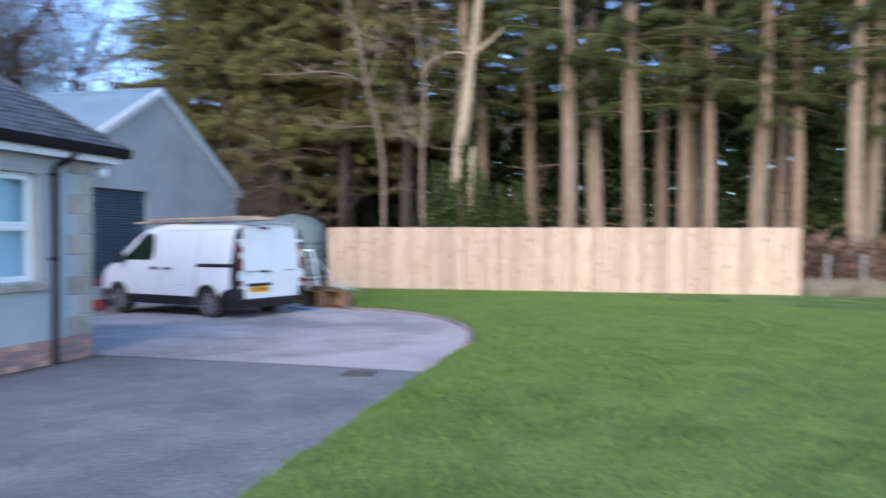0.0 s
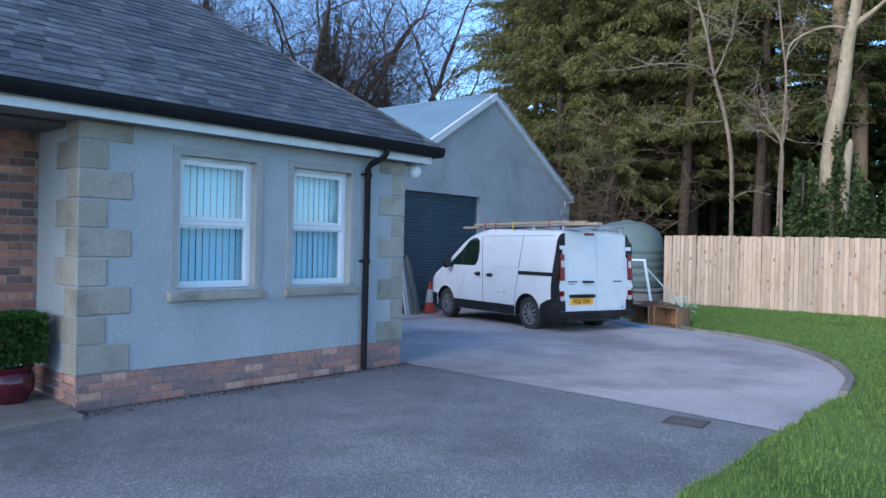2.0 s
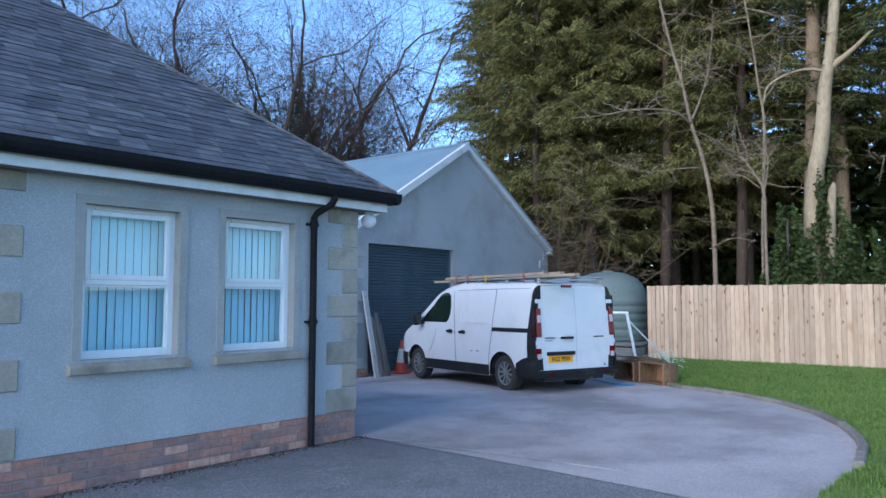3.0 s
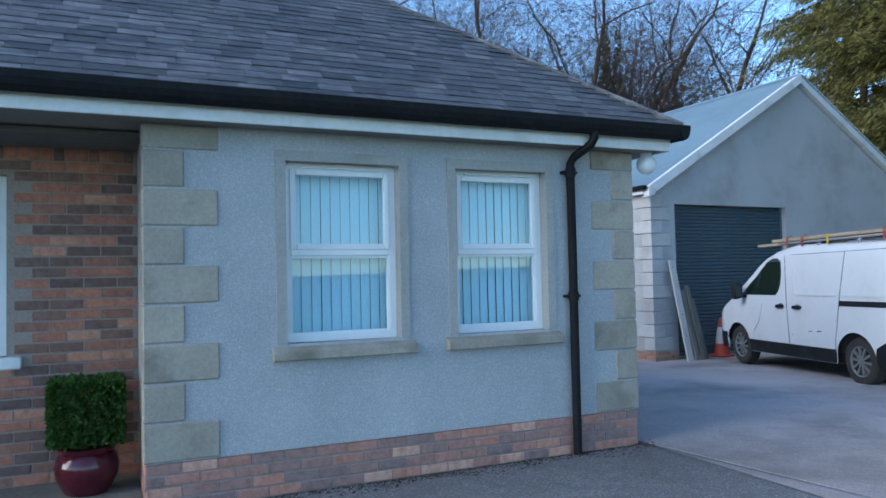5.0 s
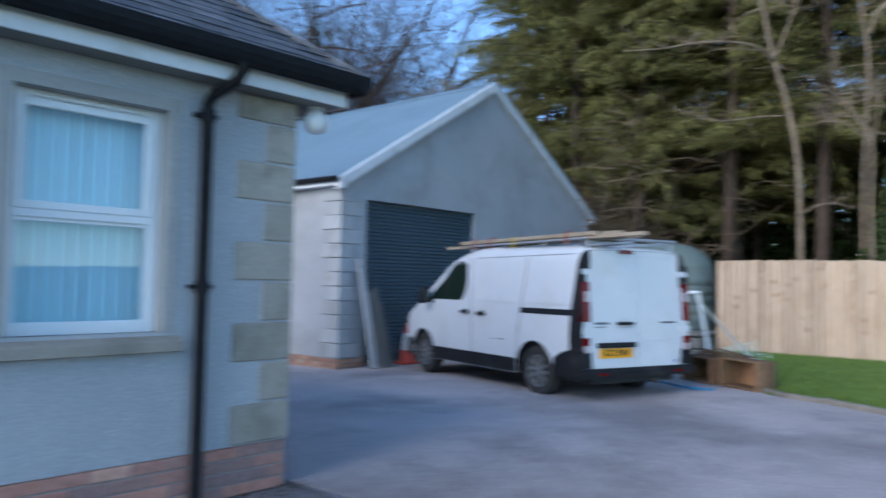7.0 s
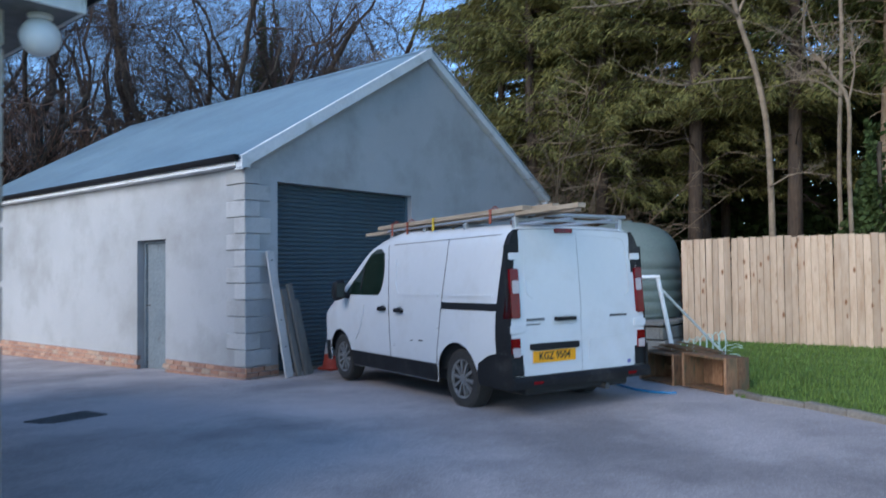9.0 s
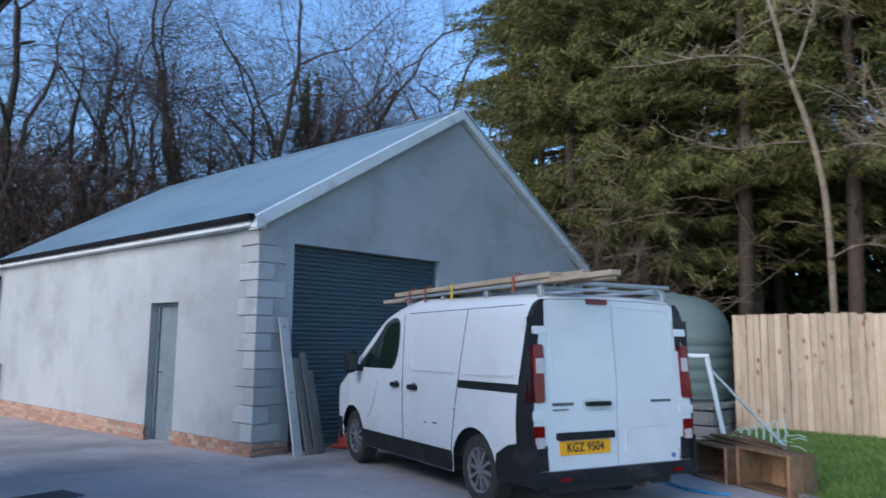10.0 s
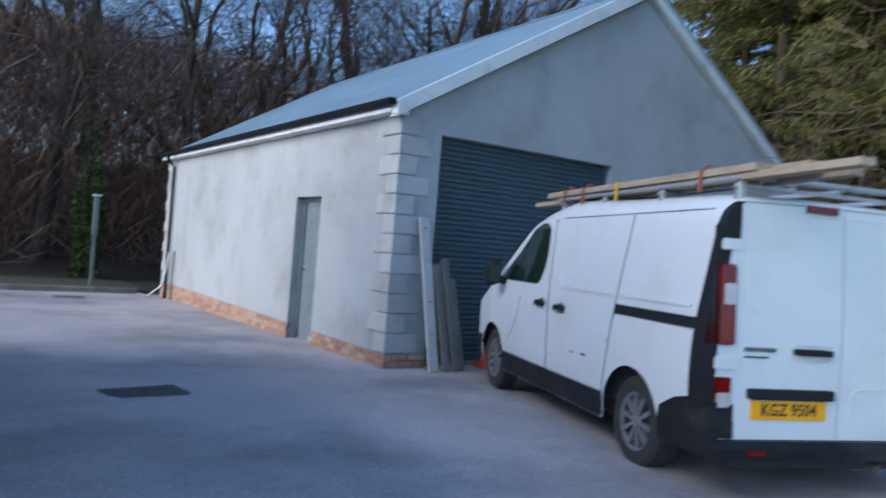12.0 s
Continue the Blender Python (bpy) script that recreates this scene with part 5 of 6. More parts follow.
def van_half(y, z):
    """Half the body's width at a place along it and a height."""
    w = line([(0.2, 0.93), (0.45, 0.968), (0.8, 0.978), (1.05, 0.97), (1.3, 0.94), (1.75, 0.872), (2.0, 0.84)], z)
    w *= line([(-1.0, 0.965), (-0.93, 0.992), (-0.8, 1.0), (2.4, 1.0), (3.2, 0.985), (3.7, 0.93), (3.95, 0.82), (4.03, 0.74)], y)
    top = van_top(y)
    r = 0.2 if y < 2.2 else 0.14
    if z > top - r:
        k = min(1.0, (z - top + r) / r)
        w *= 1 - 0.17 * (1 - math.sqrt(max(0.0, 1 - k * k)))
    return w


def van_bottom(y):
    z = 0.36 if y < -0.41 else 0.26
    for a in (0.0, AXLE):
        if abs(y - a) < 0.41:
            z = max(z, WHEEL_R + math.sqrt(0.41 ** 2 - (y - a) ** 2) * 0.98)
    return z


def rear_y(z):
    """The rear face leans forward a little towards the roof."""
    return REAR + 0.06 * smooth01((z - 1.1) / 0.9)


def van_body():
    ys = sorted(set([REAR + 0.02, -0.93, -0.87, -0.8, -0.7, -0.6, -0.5] + [round(-0.42 + 0.042 * i, 3) for i in range(21)] + [0.5, 0.7, 0.95, 1.2, 1.45, 1.7, 1.9, 2.1, 2.3, 2.45, 2.6] + [round(AXLE - 0.42 + 0.042 * i, 3) for i in range(21)] + [3.6, 3.7, 3.8, 3.88, 3.94, 3.98, 4.02, 4.04]))
    s = Shape()
    n = None
    for y in ys:
        top, low = van_top(y), van_bottom(y)
        r = 0.2 if y < 2.2 else 0.14
        zs = [low + (top - r - low) * i / 9 for i in range(10)] + [top - r + r * math.sin(math.pi / 2 * k / 5) for k in range(1, 6)]
        ring = [(-van_half(y, z), z) for z in zs]
        xe = -ring[-1][0]
        ring += [(-xe * f, top + 0.018 * (1 - f * f)) for f in (0.66, 0.33, 0.0)]
        ring += [(-x, z) for x, z in reversed(ring[:-1])]
        n = len(ring)
        for x, z in ring:
            yy = y
            if y < -0.6:
                yy = y + (rear_y(z) - REAR) * smooth01((-0.6 - y) / 0.33)
            s.v.append((x, yy, z))
    for i in range(len(ys) - 1):
        for k in range(n - 1):
            a = i * n + k
            s.f.append((a, a + 1, a + n + 1, a + n))
    s.f.append(tuple(range(n)))
    s.f.append(tuple(range((len(ys) - 1) * n, len(ys) * n)))
    return part("body", s, M["van_white"], van, "white painted body", smooth=True)


body = van_body()


def side_patch(name, rows, mat, proud=0.006, label="", sides=(-1, 1), cols=8, parent=None, smooth=True):
    """A panel that follows the flank: rows of (z, y0, y1)."""
    dense = [rows[0]]
    for p, q in zip(rows, rows[1:]):
        n = max(1, math.ceil((q[0] - p[0]) / 0.05))
        dense += [tuple(p[i] + (q[i] - p[i]) * k / n for i in range(3)) for k in range(1, n + 1)]
    rows = dense
    for sd in sides:
        s = Shape()
        for lift in (proud, -0.015):
            for z, y0, y1 in rows:
                for c in range(cols + 1):
                    y = y0 + (y1 - y0) * c / cols
                    yy = y + ((rear_y(z) - REAR) * smooth01((-0.6 - y) / 0.33) if y < -0.6 else 0)
                    s.v.append((sd * (van_half(y, z) + lift), yy, z))
        R, C = len(rows), cols + 1
        for L in (0, R * C):
            for i in range(R - 1):
                for c in range(cols):
                    a = L + i * C + c
                    s.f.append((a, a + 1, a + C + 1, a + C))
        edge = [i for i in range(C)] + [i * C + C - 1 for i in range(1, R)] + [(R - 1) * C + c for c in range(C - 2, -1, -1)] + [i * C for i in range(R - 2, 0, -1)]
        for a, b in zip(edge, edge[1:] + edge[:1]):
            s.f.append((a, b, b + R * C, a + R * C))
        part(name, s, mat, parent or van, label, smooth=smooth)


def rear_patch(name, x0, x1, z0, z1, mat, proud=0.006, label="", parent=None, rnd=0.0, back=0.012):
    s = Shape()
    if rnd:
        pts = []
        for cx, cz, a0 in ((x1 - rnd, z1 - rnd, 0), (x0 + rnd, z1 - rnd, 90), (x0 + rnd, z0 + rnd, 180), (x1 - rnd, z0 + rnd, 270)):
            for k in range(5):
                t = radians(a0 + 22.5 * k)
                pts.append((cx + rnd * math.cos(t), cz + rnd * math.sin(t)))
    else:
        pts = [(x1, z1), (x0, z1), (x0, z0), (x1, z0)]
    n = len(pts)
    s.v = [(x, rear_y(z) + 0.02 - proud, z) for x, z in pts] + [(x, rear_y(z) + 0.02 + back, z) for x, z in pts]
    s.f = [tuple(range(n)), tuple(range(2 * n - 1, n - 1, -1))] + [(i, (i + 1) % n, n + (i + 1) % n, n + i) for i in range(n)]
    return part(name, s, mat, parent or van, label)


def rear_line(pts, w=0.008, name="panel_gap", mat=None):
    """A thin groove line drawn round on the rear doors."""
    s = Shape()
    p3 = [(x, rear_y(z) + 0.0185, z) for x, z in pts]
    s.tube(p3, w / 2, 4)
    return part(name, s, mat or M["gap"], van)


def rounded(x0, x1, z0, z1, r, close=True):
    pts = []
    for cx, cz, a0 in ((x1 - r, z1 - r, 0), (x0 + r, z1 - r, 90), (x0 + r, z0 + r, 180), (x1 - r, z0 + r, 270)):
        for k in range(5):
            t = radians(a0 + 22.5 * k)
            pts.append((cx + r * math.cos(t), cz + r * math.sin(t)))
    return pts + pts[:1]


# flank panels
win = [(1.24, 1.9, 2.92), (1.30, 1.83, 2.87), (1.42, 1.79, 2.72), (1.55, 1.79, 2.52), (1.68, 1.81, 2.37), (1.79, 1.84, 2.24), (1.85, 1.95, 2.1)]
side_patch("cab_window", win, M["cab"], 0.003, "dark tinted cab window")
side_patch("cab_glass", [(z, a + 0.03, b - 0.05) for z, a, b in win[:-1]], M["cab_glass"], 0.006)
side_patch("window_pillar", [(1.3, 2.42, 2.46), (1.5, 2.38, 2.42), (1.62, 2.36, 2.4)], M["van_black"], 0.009, cols=2)
side_patch("slide_rail", [(1.1, -0.74, 0.30), (1.135, -0.76, 0.31), (1.175, -0.76, 0.31)], M["van_black"], 0.006, "black sliding door rail", cols=14)
side_patch("sill_cladding", [(0.27, 0.44, 2.66), (0.36, 0.42, 2.68), (0.43, 0.4, 2.70), (0.47, 0.42, 2.7)], M["van_black"], 0.014, "dirty black sill cladding", cols=16)
side_patch("door_gap", [(0.46, 1.52, 1.53), (0.9, 1.54, 1.55), (1.2, 1.59, 1.6), (1.6, 1.68, 1.69), (1.885, 1.74, 1.75)], M["gap"], 0.003, cols=1)
side_patch("door_gap", [(0.3, 0.42, 0.428), (0.6, 0.4, 0.408), (0.8, 0.35, 0.358), (1.1, 0.31, 0.32), (1.4, 0.3, 0.31), (1.89, 0.28, 0.29)], M["gap"], 0.003, cols=1)
side_patch("door_gap", [(1.885, -0.7, 1.6), (1.892, -0.7, 1.6)], M["gap"], 0.002, cols=14)
side_patch("swage", [(1.235, 0.4, 1.3), (1.25, 0.39, 1.34), (1.265, 0.4, 1.3)], M["van_white"], 0.01, cols=8)
side_patch("swage", [(1.235, -0.66, 0.2), (1.25, -0.67, 0.21), (1.265, -0.66, 0.2)], M["van_white"], 0.01, cols=8)
side_patch("swage", [(1.265, 1.33, 1.36), (1.32, 1.4, 1.43), (1.45, 1.45, 1.475), (1.7, 1.48, 1.5)], M["van_white"], 0.01, cols=3)
side_patch("swage", [(0.62, 2.55, 2.57), (0.75, 2.4, 2.43), (0.95, 2.3, 2.33), (1.1, 2.27, 2.3)], M["van_white"], 0.008, cols=3)
side_patch("door_handle", [(1.04, 1.66, 1.83), (1.065, 1.65, 1.84), (1.09, 1.66, 1.83)], M["van_black"], 0.035, "black door handle", cols=4)
side_patch("door_handle", [(1.03, 1.2, 1.38), (1.055, 1.19, 1.39), (1.08, 1.2, 1.38)], M["van_black"], 0.035, "black door handle", cols=4)
side_patch("handle_cup", [(1.08, 1.69, 1.79), (1.11, 1.7, 1.78)], M["badge"], 0.003, cols=2)
side_patch("handle_cup", [(1.07, 1.24, 1.34), (1.1, 1.25, 1.33)], M["badge"], 0.003, cols=2)
side_patch("rear_pillar_trim", [(0.6, -0.958, -0.75), (0.9, -0.958, -0.74), (1.2, -0.958, -0.75), (1.5, -0.958, -0.78), (1.76, -0.956, -0.81), (1.89, -0.95, -0.845), (1.935, -0.945, -0.88)], M["van_black"], 0.005, "black rear pillar trim", cols=4)
side_patch("rear_lamp", [(1.03, -0.96, -0.87), (1.25, -0.96, -0.89), (1.45, -0.96, -0.91), (1.54, -0.96, -0.925)], M["dark_lens"], 0.009, "tall red rear lamp", cols=4)
side_patch("bumper_corner", [(0.32, -0.98, -0.42), (0.42, -0.985, -0.415), (0.55, -0.985, -0.44), (0.64, -0.985, -0.62), (0.68, -0.985, -0.8)], M["van_black"], 0.018, "scuffed black bumper corner", cols=8)
side_patch("front_bumper_corner", [(0.26, 3.54, 3.98), (0.4, 3.54, 3.99), (0.55, 3.52, 3.97)], M["van_black"], 0.012, "black front bumper corner", cols=8)
side_patch("arch_trim", [(0.45, 3.5, 3.515), (0.6, 3.42, 3.44)], M["gap"], 0.003, cols=1)
for y, z, a, b in ((0.95, 0.7, 0.06, 0.012), (0.72, 0.71, 0.09, 0.016), (0.35, 0.88, 0.03, 0.01), (1.42, 0.62, 0.02, 0.01)):
    side_patch("scuff", [(z - b / 2, y, y + a), (z, y - 0.01, y + a + 0.006), (z + b / 2, y + 0.01, y + a)], M["van_black"], 0.0015, cols=2, sides=(-1,))

# rear face
lo = 0.43
for sd in (-1, 1):
    x0, x1 = sorted((sd * 0.79, sd * 0.965))
    rear_patch("rear_pillar", x0, x1, 0.45, 1.77, M["van_black"], 0.008, "black lamp surround")
    s = Shape()
    pts = [(sd * 0.79, 1.765), (sd * 0.79, 1.9), (sd * 0.795, 1.92), (sd * 0.81, 1.93), (sd * 0.83, 1.925), (sd * 0.87, 1.875), (sd * 0.9, 1.8), (sd * 0.91, 1.765)]
    part("rear_pillar", Shape().prism([(x, rear_y(z) + 0.010, z) for x, z in pts], (0, 0.02, 0)), M["van_black"], van)
    l0, l1 = sorted((sd * 0.826, sd * 0.936))
    lamp = rear_patch("rear_lamp", l0, l1, 1.03, 1.53, M["red_lens"], 0.02, "tall red rear lamp", rnd=0.025)
    c0, c1 = sorted((sd * 0.83, sd * 0.912))
    rear_patch("indicator_lens", c0, c1, 1.28, 1.41, M["clear_lens"], 0.022, "clear lens", parent=lamp, rnd=0.012)
    rear_patch("hinge_cover", *sorted((sd * 0.785, sd * 0.925)), 1.62, 1.69, M["van_white"], 0.014, rnd=0.012)
    rear_patch("hinge_cover", *sorted((sd * 0.785, sd * 0.955)), 0.88, 0.96, M["van_white"], 0.014, rnd=0.012)
    low_lamp = rear_patch("low_lamp", *sorted((sd * 0.83, sd * 0.94)), 0.64, 0.83, M["red_lens"], 0.016, "small red and clear lamp", rnd=0.012)
    rear_patch("reverse_lens", *sorted((sd * 0.835, sd * 0.93)), 0.645, 0.735, M["clear_lens"], 0.022, parent=low_lamp, rnd=0.01)
    rear_patch("reflector", *sorted((sd * 0.6, sd * 0.72)), 0.365, 0.395, M["red_lens"], 0.085, "red reflector", rnd=0.01)
rear_line([(0, 0.45), (0, 1.2), (0, 1.905)], 0.0022)
rear_line([(-0.78, 0.45), (-0.78, 1.76)], 0.007)
rear_line([(0.78, 0.45), (0.78, 1.76)], 0.007)
rear_line([(-0.76, 1.93), (-0.3, 1.945), (0.3, 1.945), (0.76, 1.93)], 0.006)
rear_line([(-0.02, 1.885), (-0.62, 1.865), (-0.70, 1.835), (-0.725, 1.76), (-0.735, 1.35), (-0.72, 1.27), (-0.65, 1.225)], 0.012, "swage", M["van_white"])
rear_line([(0.02, 1.885), (0.62, 1.865), (0.70, 1.835), (0.725, 1.76), (0.735, 1.35), (0.72, 1.27), (0.65, 1.225)], 0.012, "swage", M["van_white"])
rear_line([(0.67, 0.79), (0.16, 0.775), (0.115, 0.76), (0.1, 0.72), (0.1, 0.56)], 0.014, "swage", M["van_white"])
rear_patch("brake_lamp", -0.3, -0.06, 1.9, 1.95, M["red_lens"], 0.02, "high red brake lamp", rnd=0.012)
h = rear_patch("rear_handle", -0.37, -0.1, 0.985, 1.025, M["van_black"], 0.045, "black rear door handle", rnd=0.015)
rear_line(rounded(-0.4, -0.07, 0.95, 1.05, 0.04), 0.008, "swage", M["van_white"])
rear_patch("plate_light_bar", -0.70, -0.06, 0.70, 0.765, M["van_black"], 0.035, "black bar over the number plate", rnd=0.015)
plate = rear_patch("number_plate", -0.665, -0.1, 0.57, 0.69, M["plate"], 0.012, "yellow number plate", rnd=0.01)


def letters(text, size, m, mat, parent, name="lettering", depth=0.0012, bold=0.008, wide=0.92):
    c = bpy.data.curves.new(name, "FONT")
    c.body, c.size, c.extrude, c.offset = text, size, depth, bold * size
    c.align_x, c.align_y = "CENTER", "CENTER"
    c.space_character = 1.05
    tmp = bpy.data.objects.new(name, c)
    scene.collection.objects.link(tmp)
    bpy.context.view_layer.update()
    me = bpy.data.meshes.new_from_object(tmp)
    bpy.data.objects.remove(tmp)
    me.materials.clear()
    me.materials.append(mat)
    ob = new(name, me)
    ob.parent = parent
    ob.matrix_basis = m @ Matrix.Diagonal((wide, 1, 1, 1))
    return ob


letters("KGZ 9504", 0.106, pose(-0.385, rear_y(0.63) + 0.02 - 0.0135, 0.631, 90), M["ink"], plate, bold=0.02, wide=0.88)
for i in range(6):
    part("badge", Shape().box((-0.735 + i * 0.04, rear_y(1) + 0.014, 0.995), (-0.705 + i * 0.04, rear_y(1) + 0.03, 1.022)), M["badge"], van)
for i in range(7):
    part("badge", Shape().box((0.42 + i * 0.037, rear_y(1) + 0.014, 1.0), (0.448 + i * 0.037, rear_y(1) + 0.03, 1.024)), M["badge"], van)
part("badge", Shape().box((-0.735, rear_y(1) + 0.015, 0.955), (-0.56, rear_y(1) + 0.03, 0.967)), M["badge"], van)
rear_patch("sticker", 0.67, 0.72, 0.475, 0.52, surface("blue_sticker", (0.1, 0.1, 0.3), (0.16, 0.15, 0.4), rough=0.5, bump=0), 0.004, rnd=0.02)
s = Shape()
s.prism([(-0.955, -1.02, 0.33), (-0.955, -1.03, 0.4), (-0.955, -1.0, 0.445), (-0.955, -0.9, 0.445), (-0.955, -0.9, 0.33)], (1.91, 0, 0))
part("rear_bumper", s, M["van_black"], van, "black rear bumper with step")
part("underbody", Shape().box((-0.72, -0.9, 0.24), (0.72, 3.7, 0.5), 0.02).box((-0.86, -0.9, 0.4), (0.86, 3.7, 0.82), 0.02), M["gap"], van, "dark underbody")
part("exhaust", Shape().tube([(0.35, -0.96, 0.25), (0.35, -0.3, 0.26)], 0.035, 10), M["iron"], van)
part("cab_interior", Shape().box((-0.7, 1.9, 0.9), (0.7, 2.05, 1.6), 0.04), M["cab"], van)
sc = Shape()
for y, z in ((2.42, 1.8), (3.2, 1.3)):
    for f in (-0.78, -0.4, 0, 0.4, 0.78):
        sc.v.append((f, y + 0.02, z + 0.03 * (1 - abs(f))))
sc.f = [(i, i + 1, i + 6, i + 5) for i in range(4)]
part("windscreen", sc, M["cab"], van, "dark windscreen")
for sd in (-1, 1):
    a, b = sorted((sd * 0.55, sd * 0.82))
    part("headlamp", Shape().box((a, 3.72, 0.72), (b, 3.93, 0.92), 0.03), M["clear_lens"], van)
    bm = bmesh.new()
    bmesh.ops.create_uvsphere(bm, u_segments=20, v_segments=12, radius=1.0)
    for q in bm.verts:
        c = [math.copysign(abs(k) ** 0.55, k) for k in q.co]
        q.co = Vector((sd * 1.085 + 0.085 * c[0], 2.85 + (0.07 if c[1] < 0 else 0.1) * c[1], 1.305 + 0.14 * c[2] - 0.02 * c[0] * sd))
    mi = part("mirror", Shape().tube([(sd * 0.93, 2.82, 1.22), (sd * 1.03, 2.85, 1.24)], 0.045, 8).take(bm), M["van_black"], van, "black door mirror", smooth=True)
    part("mirror_glass", Shape().box((min(sd * 1.03, sd * 1.145), 2.776, 1.21), (max(sd * 1.03, sd * 1.145), 2.781, 1.4)), M["cab"], mi)


def wheels():
    tyre = Shape().lathe([(0.215, -0.1), (0.3, -0.105), (0.328, -0.085), (0.335, -0.05), (0.335, 0.05), (0.328, 0.085), (0.3, 0.105), (0.215, 0.1)], 40, cap=False).mesh("tyre", M["tyre"], True)
    hub = Shape().lathe([(0.02, -0.06), (0.212, -0.06), (0.216, 0.06), (0.02, 0.06)], 32).mesh("wheel", M["gap"], True)
    rim = Shape().lathe([(0.195, 0.085), (0.222, 0.1), (0.226, 0.09), (0.2, 0.07)], 40, cap=False).mesh("rim", M["hubcap"], True)
    cap = Shape().lathe([(0.0, 0.075), (0.06, 0.075), (0.05, 0.098), (0.03, 0.104), (0.001, 0.105)], 24).mesh("hub_cap", M["hubcap"], True)
    sp = Shape().prism([(0.045, -0.012, 0.06), (0.2, -0.019, 0.06), (0.205, 0.019, 0.06), (0.045, 0.012, 0.06)], (0, 0, 0.032)).mesh("spoke", M["hubcap"])
    for y in (0.0, AXLE):
        for sd in (-1, 1):
            w = part("wheel", hub, None, van, "dusty wheel with silver ten-spoke cover", m=pose(sd * 0.80, y, WHEEL_R) @ pose(0, 0, 0, 0, 90 * sd, 0))
            part("tyre", tyre, None, w)
            part("rim", rim, None, w)
            part("hub_cap", cap, None, w)
            for k in range(10):
                part("spoke", sp, None, w, m=pose(0, 0, 0, 0, 0, 36 * k + 11))


wheels()

# roof rack of the van, and the timber tied on it
for x in (-0.62, 0.0, 0.62):
    part("rack_rail", Shape().tube([(x, -0.85, 2.065), (x, 1.95, 2.065)], 0.016, 8), M["galv"], van, "galvanised rack rail", smooth=True)
for y in (-0.8, 0.1, 1.0, 1.85):
    part("crossbar", Shape().box((-0.78, y - 0.02, 2.03), (0.78, y + 0.02, 2.053), 0.004), M["galv"], van, "galvanised crossbar")
    for x in (-0.74, 0.74):
        part("rack_foot", Shape().box((x - 0.025, y - 0.03, 1.93), (x + 0.025, y + 0.03, 2.095), 0.005), M["galv"], van)
for sd in (-0.78, 0.78):
    part("rack_rail", Shape().tube([(sd, -0.85, 2.085), (sd, 1.9, 2.085)], 0.014, 8), M["galv"], van, smooth=True)
part("roller", Shape().tube([(-0.7, -0.86, 2.095), (0.78, -0.86, 2.095)], 0.022, 10), M["galv"], van, "rear roller bar", smooth=True)


def timber():
    vm = pose(5.606, 0.94, -0.05, -0.6, 0, -18.8) @ Matrix.Scale(VS, 4)
    rng = random.Random(4)
    for x, y0, y1, z, w, h in ((-0.72, -1.8, 1.6, 2.095, 0.1, 0.045), (-0.6, -0.2, 2.9, 2.095, 0.1, 0.045), (-0.73, -1.0, 2.2, 2.142, 0.12, 0.05), (-0.6, -1.3, 1.2, 2.142, 0.09, 0.045), (-0.48, -1.5, 1.4, 2.095, 0.08, 0.05)):
        t = thing("timber", vm @ pose(x, (y0 + y1) / 2, z, 0, 0, rng.uniform(-1.2, 1.2)), "long sawn timber length tied on the van's rack", "timber", "timber on the roof rack")
        l = (y1 - y0) / 2
        part("plank", Shape().box((-w / 2, -l, -h / 2), (w / 2, l, h / 2), 0.004), M["timber"], t)
    for y, mat in ((-0.45, "strap"), (1.35, "strap"), (1.75, "strap"), (0.72, "yellow")):
        st = thing("strap", vm @ pose(-0.64, y, 2.035), "ratchet strap round the timber on the rack", "strap", "straps on the timber")
        part("webbing", Shape().box((-0.16, -0.02, 0.132), (0.13, 0.02, 0.138)).box((-0.165, -0.02, -0.02), (-0.158, 0.02, 0.138)).box((0.125, -0.02, -0.02), (0.132, 0.02, 0.138)), M[mat], st)
        if mat == "strap":
            part("loop", Shape().tube([(-0.1, 0, 0.138), (-0.12, 0.015, 0.16), (-0.09, 0.0, 0.17), (-0.06, -0.01, 0.142)], 0.008, 6), M[mat], st)


timber()

# ---------- things in the yard ----------
M["plank_grey"] = surface("weathered_grey_plank", (0.14, 0.128, 0.11), (0.27, 0.25, 0.22), fine=14, coarse=3, rough=0.9, bump=0.4, depth=0.005, stretch=(4, 4, 0.5), vary=0.2)
M["cone_red"] = surface("faded_orange_cone", (0.4, 0.045, 0.028), (0.54, 0.085, 0.05), fine=30, coarse=5, rough=0.6, bump=0.1)
M["cone_white"] = surface("grey_white_sleeve", (0.5, 0.5, 0.5), (0.66, 0.66, 0.66), fine=60, coarse=5, rough=0.5, bump=0.1)
M["tank"] = surface("faded_green_tank_plastic", (0.11, 0.145, 0.125), (0.175, 0.21, 0.185), fine=20, coarse=1.2, rough=0.6, bump=0.1, depth=0.004, stain=(0.15, 0.175, 0.16), stain_scale=1.4)
M["block"] = surface("concrete_block", (0.13, 0.128, 0.115), (0.25, 0.245, 0.225), fine=50, coarse=4, rough=0.95, bump=0.6, depth=0.01, vary=0.12)
M["planter"] = surface("weathered_planter_wood", (0.1, 0.054, 0.028), (0.29, 0.155, 0.078), fine=12, coarse=3, rough=0.9, bump=0.5, depth=0.006, vary=0.3, stretch=(3, 3, 1), stain=(0.07, 0.07, 0.04), stain_scale=3)
M["planter_inner"] = surface("reddish_inner_slats", (0.22, 0.11, 0.055), (0.44, 0.245, 0.135), fine=12, coarse=3, rough=0.9, bump=0.5, depth=0.006, vary=0.42, stretch=(3, 3, 1))
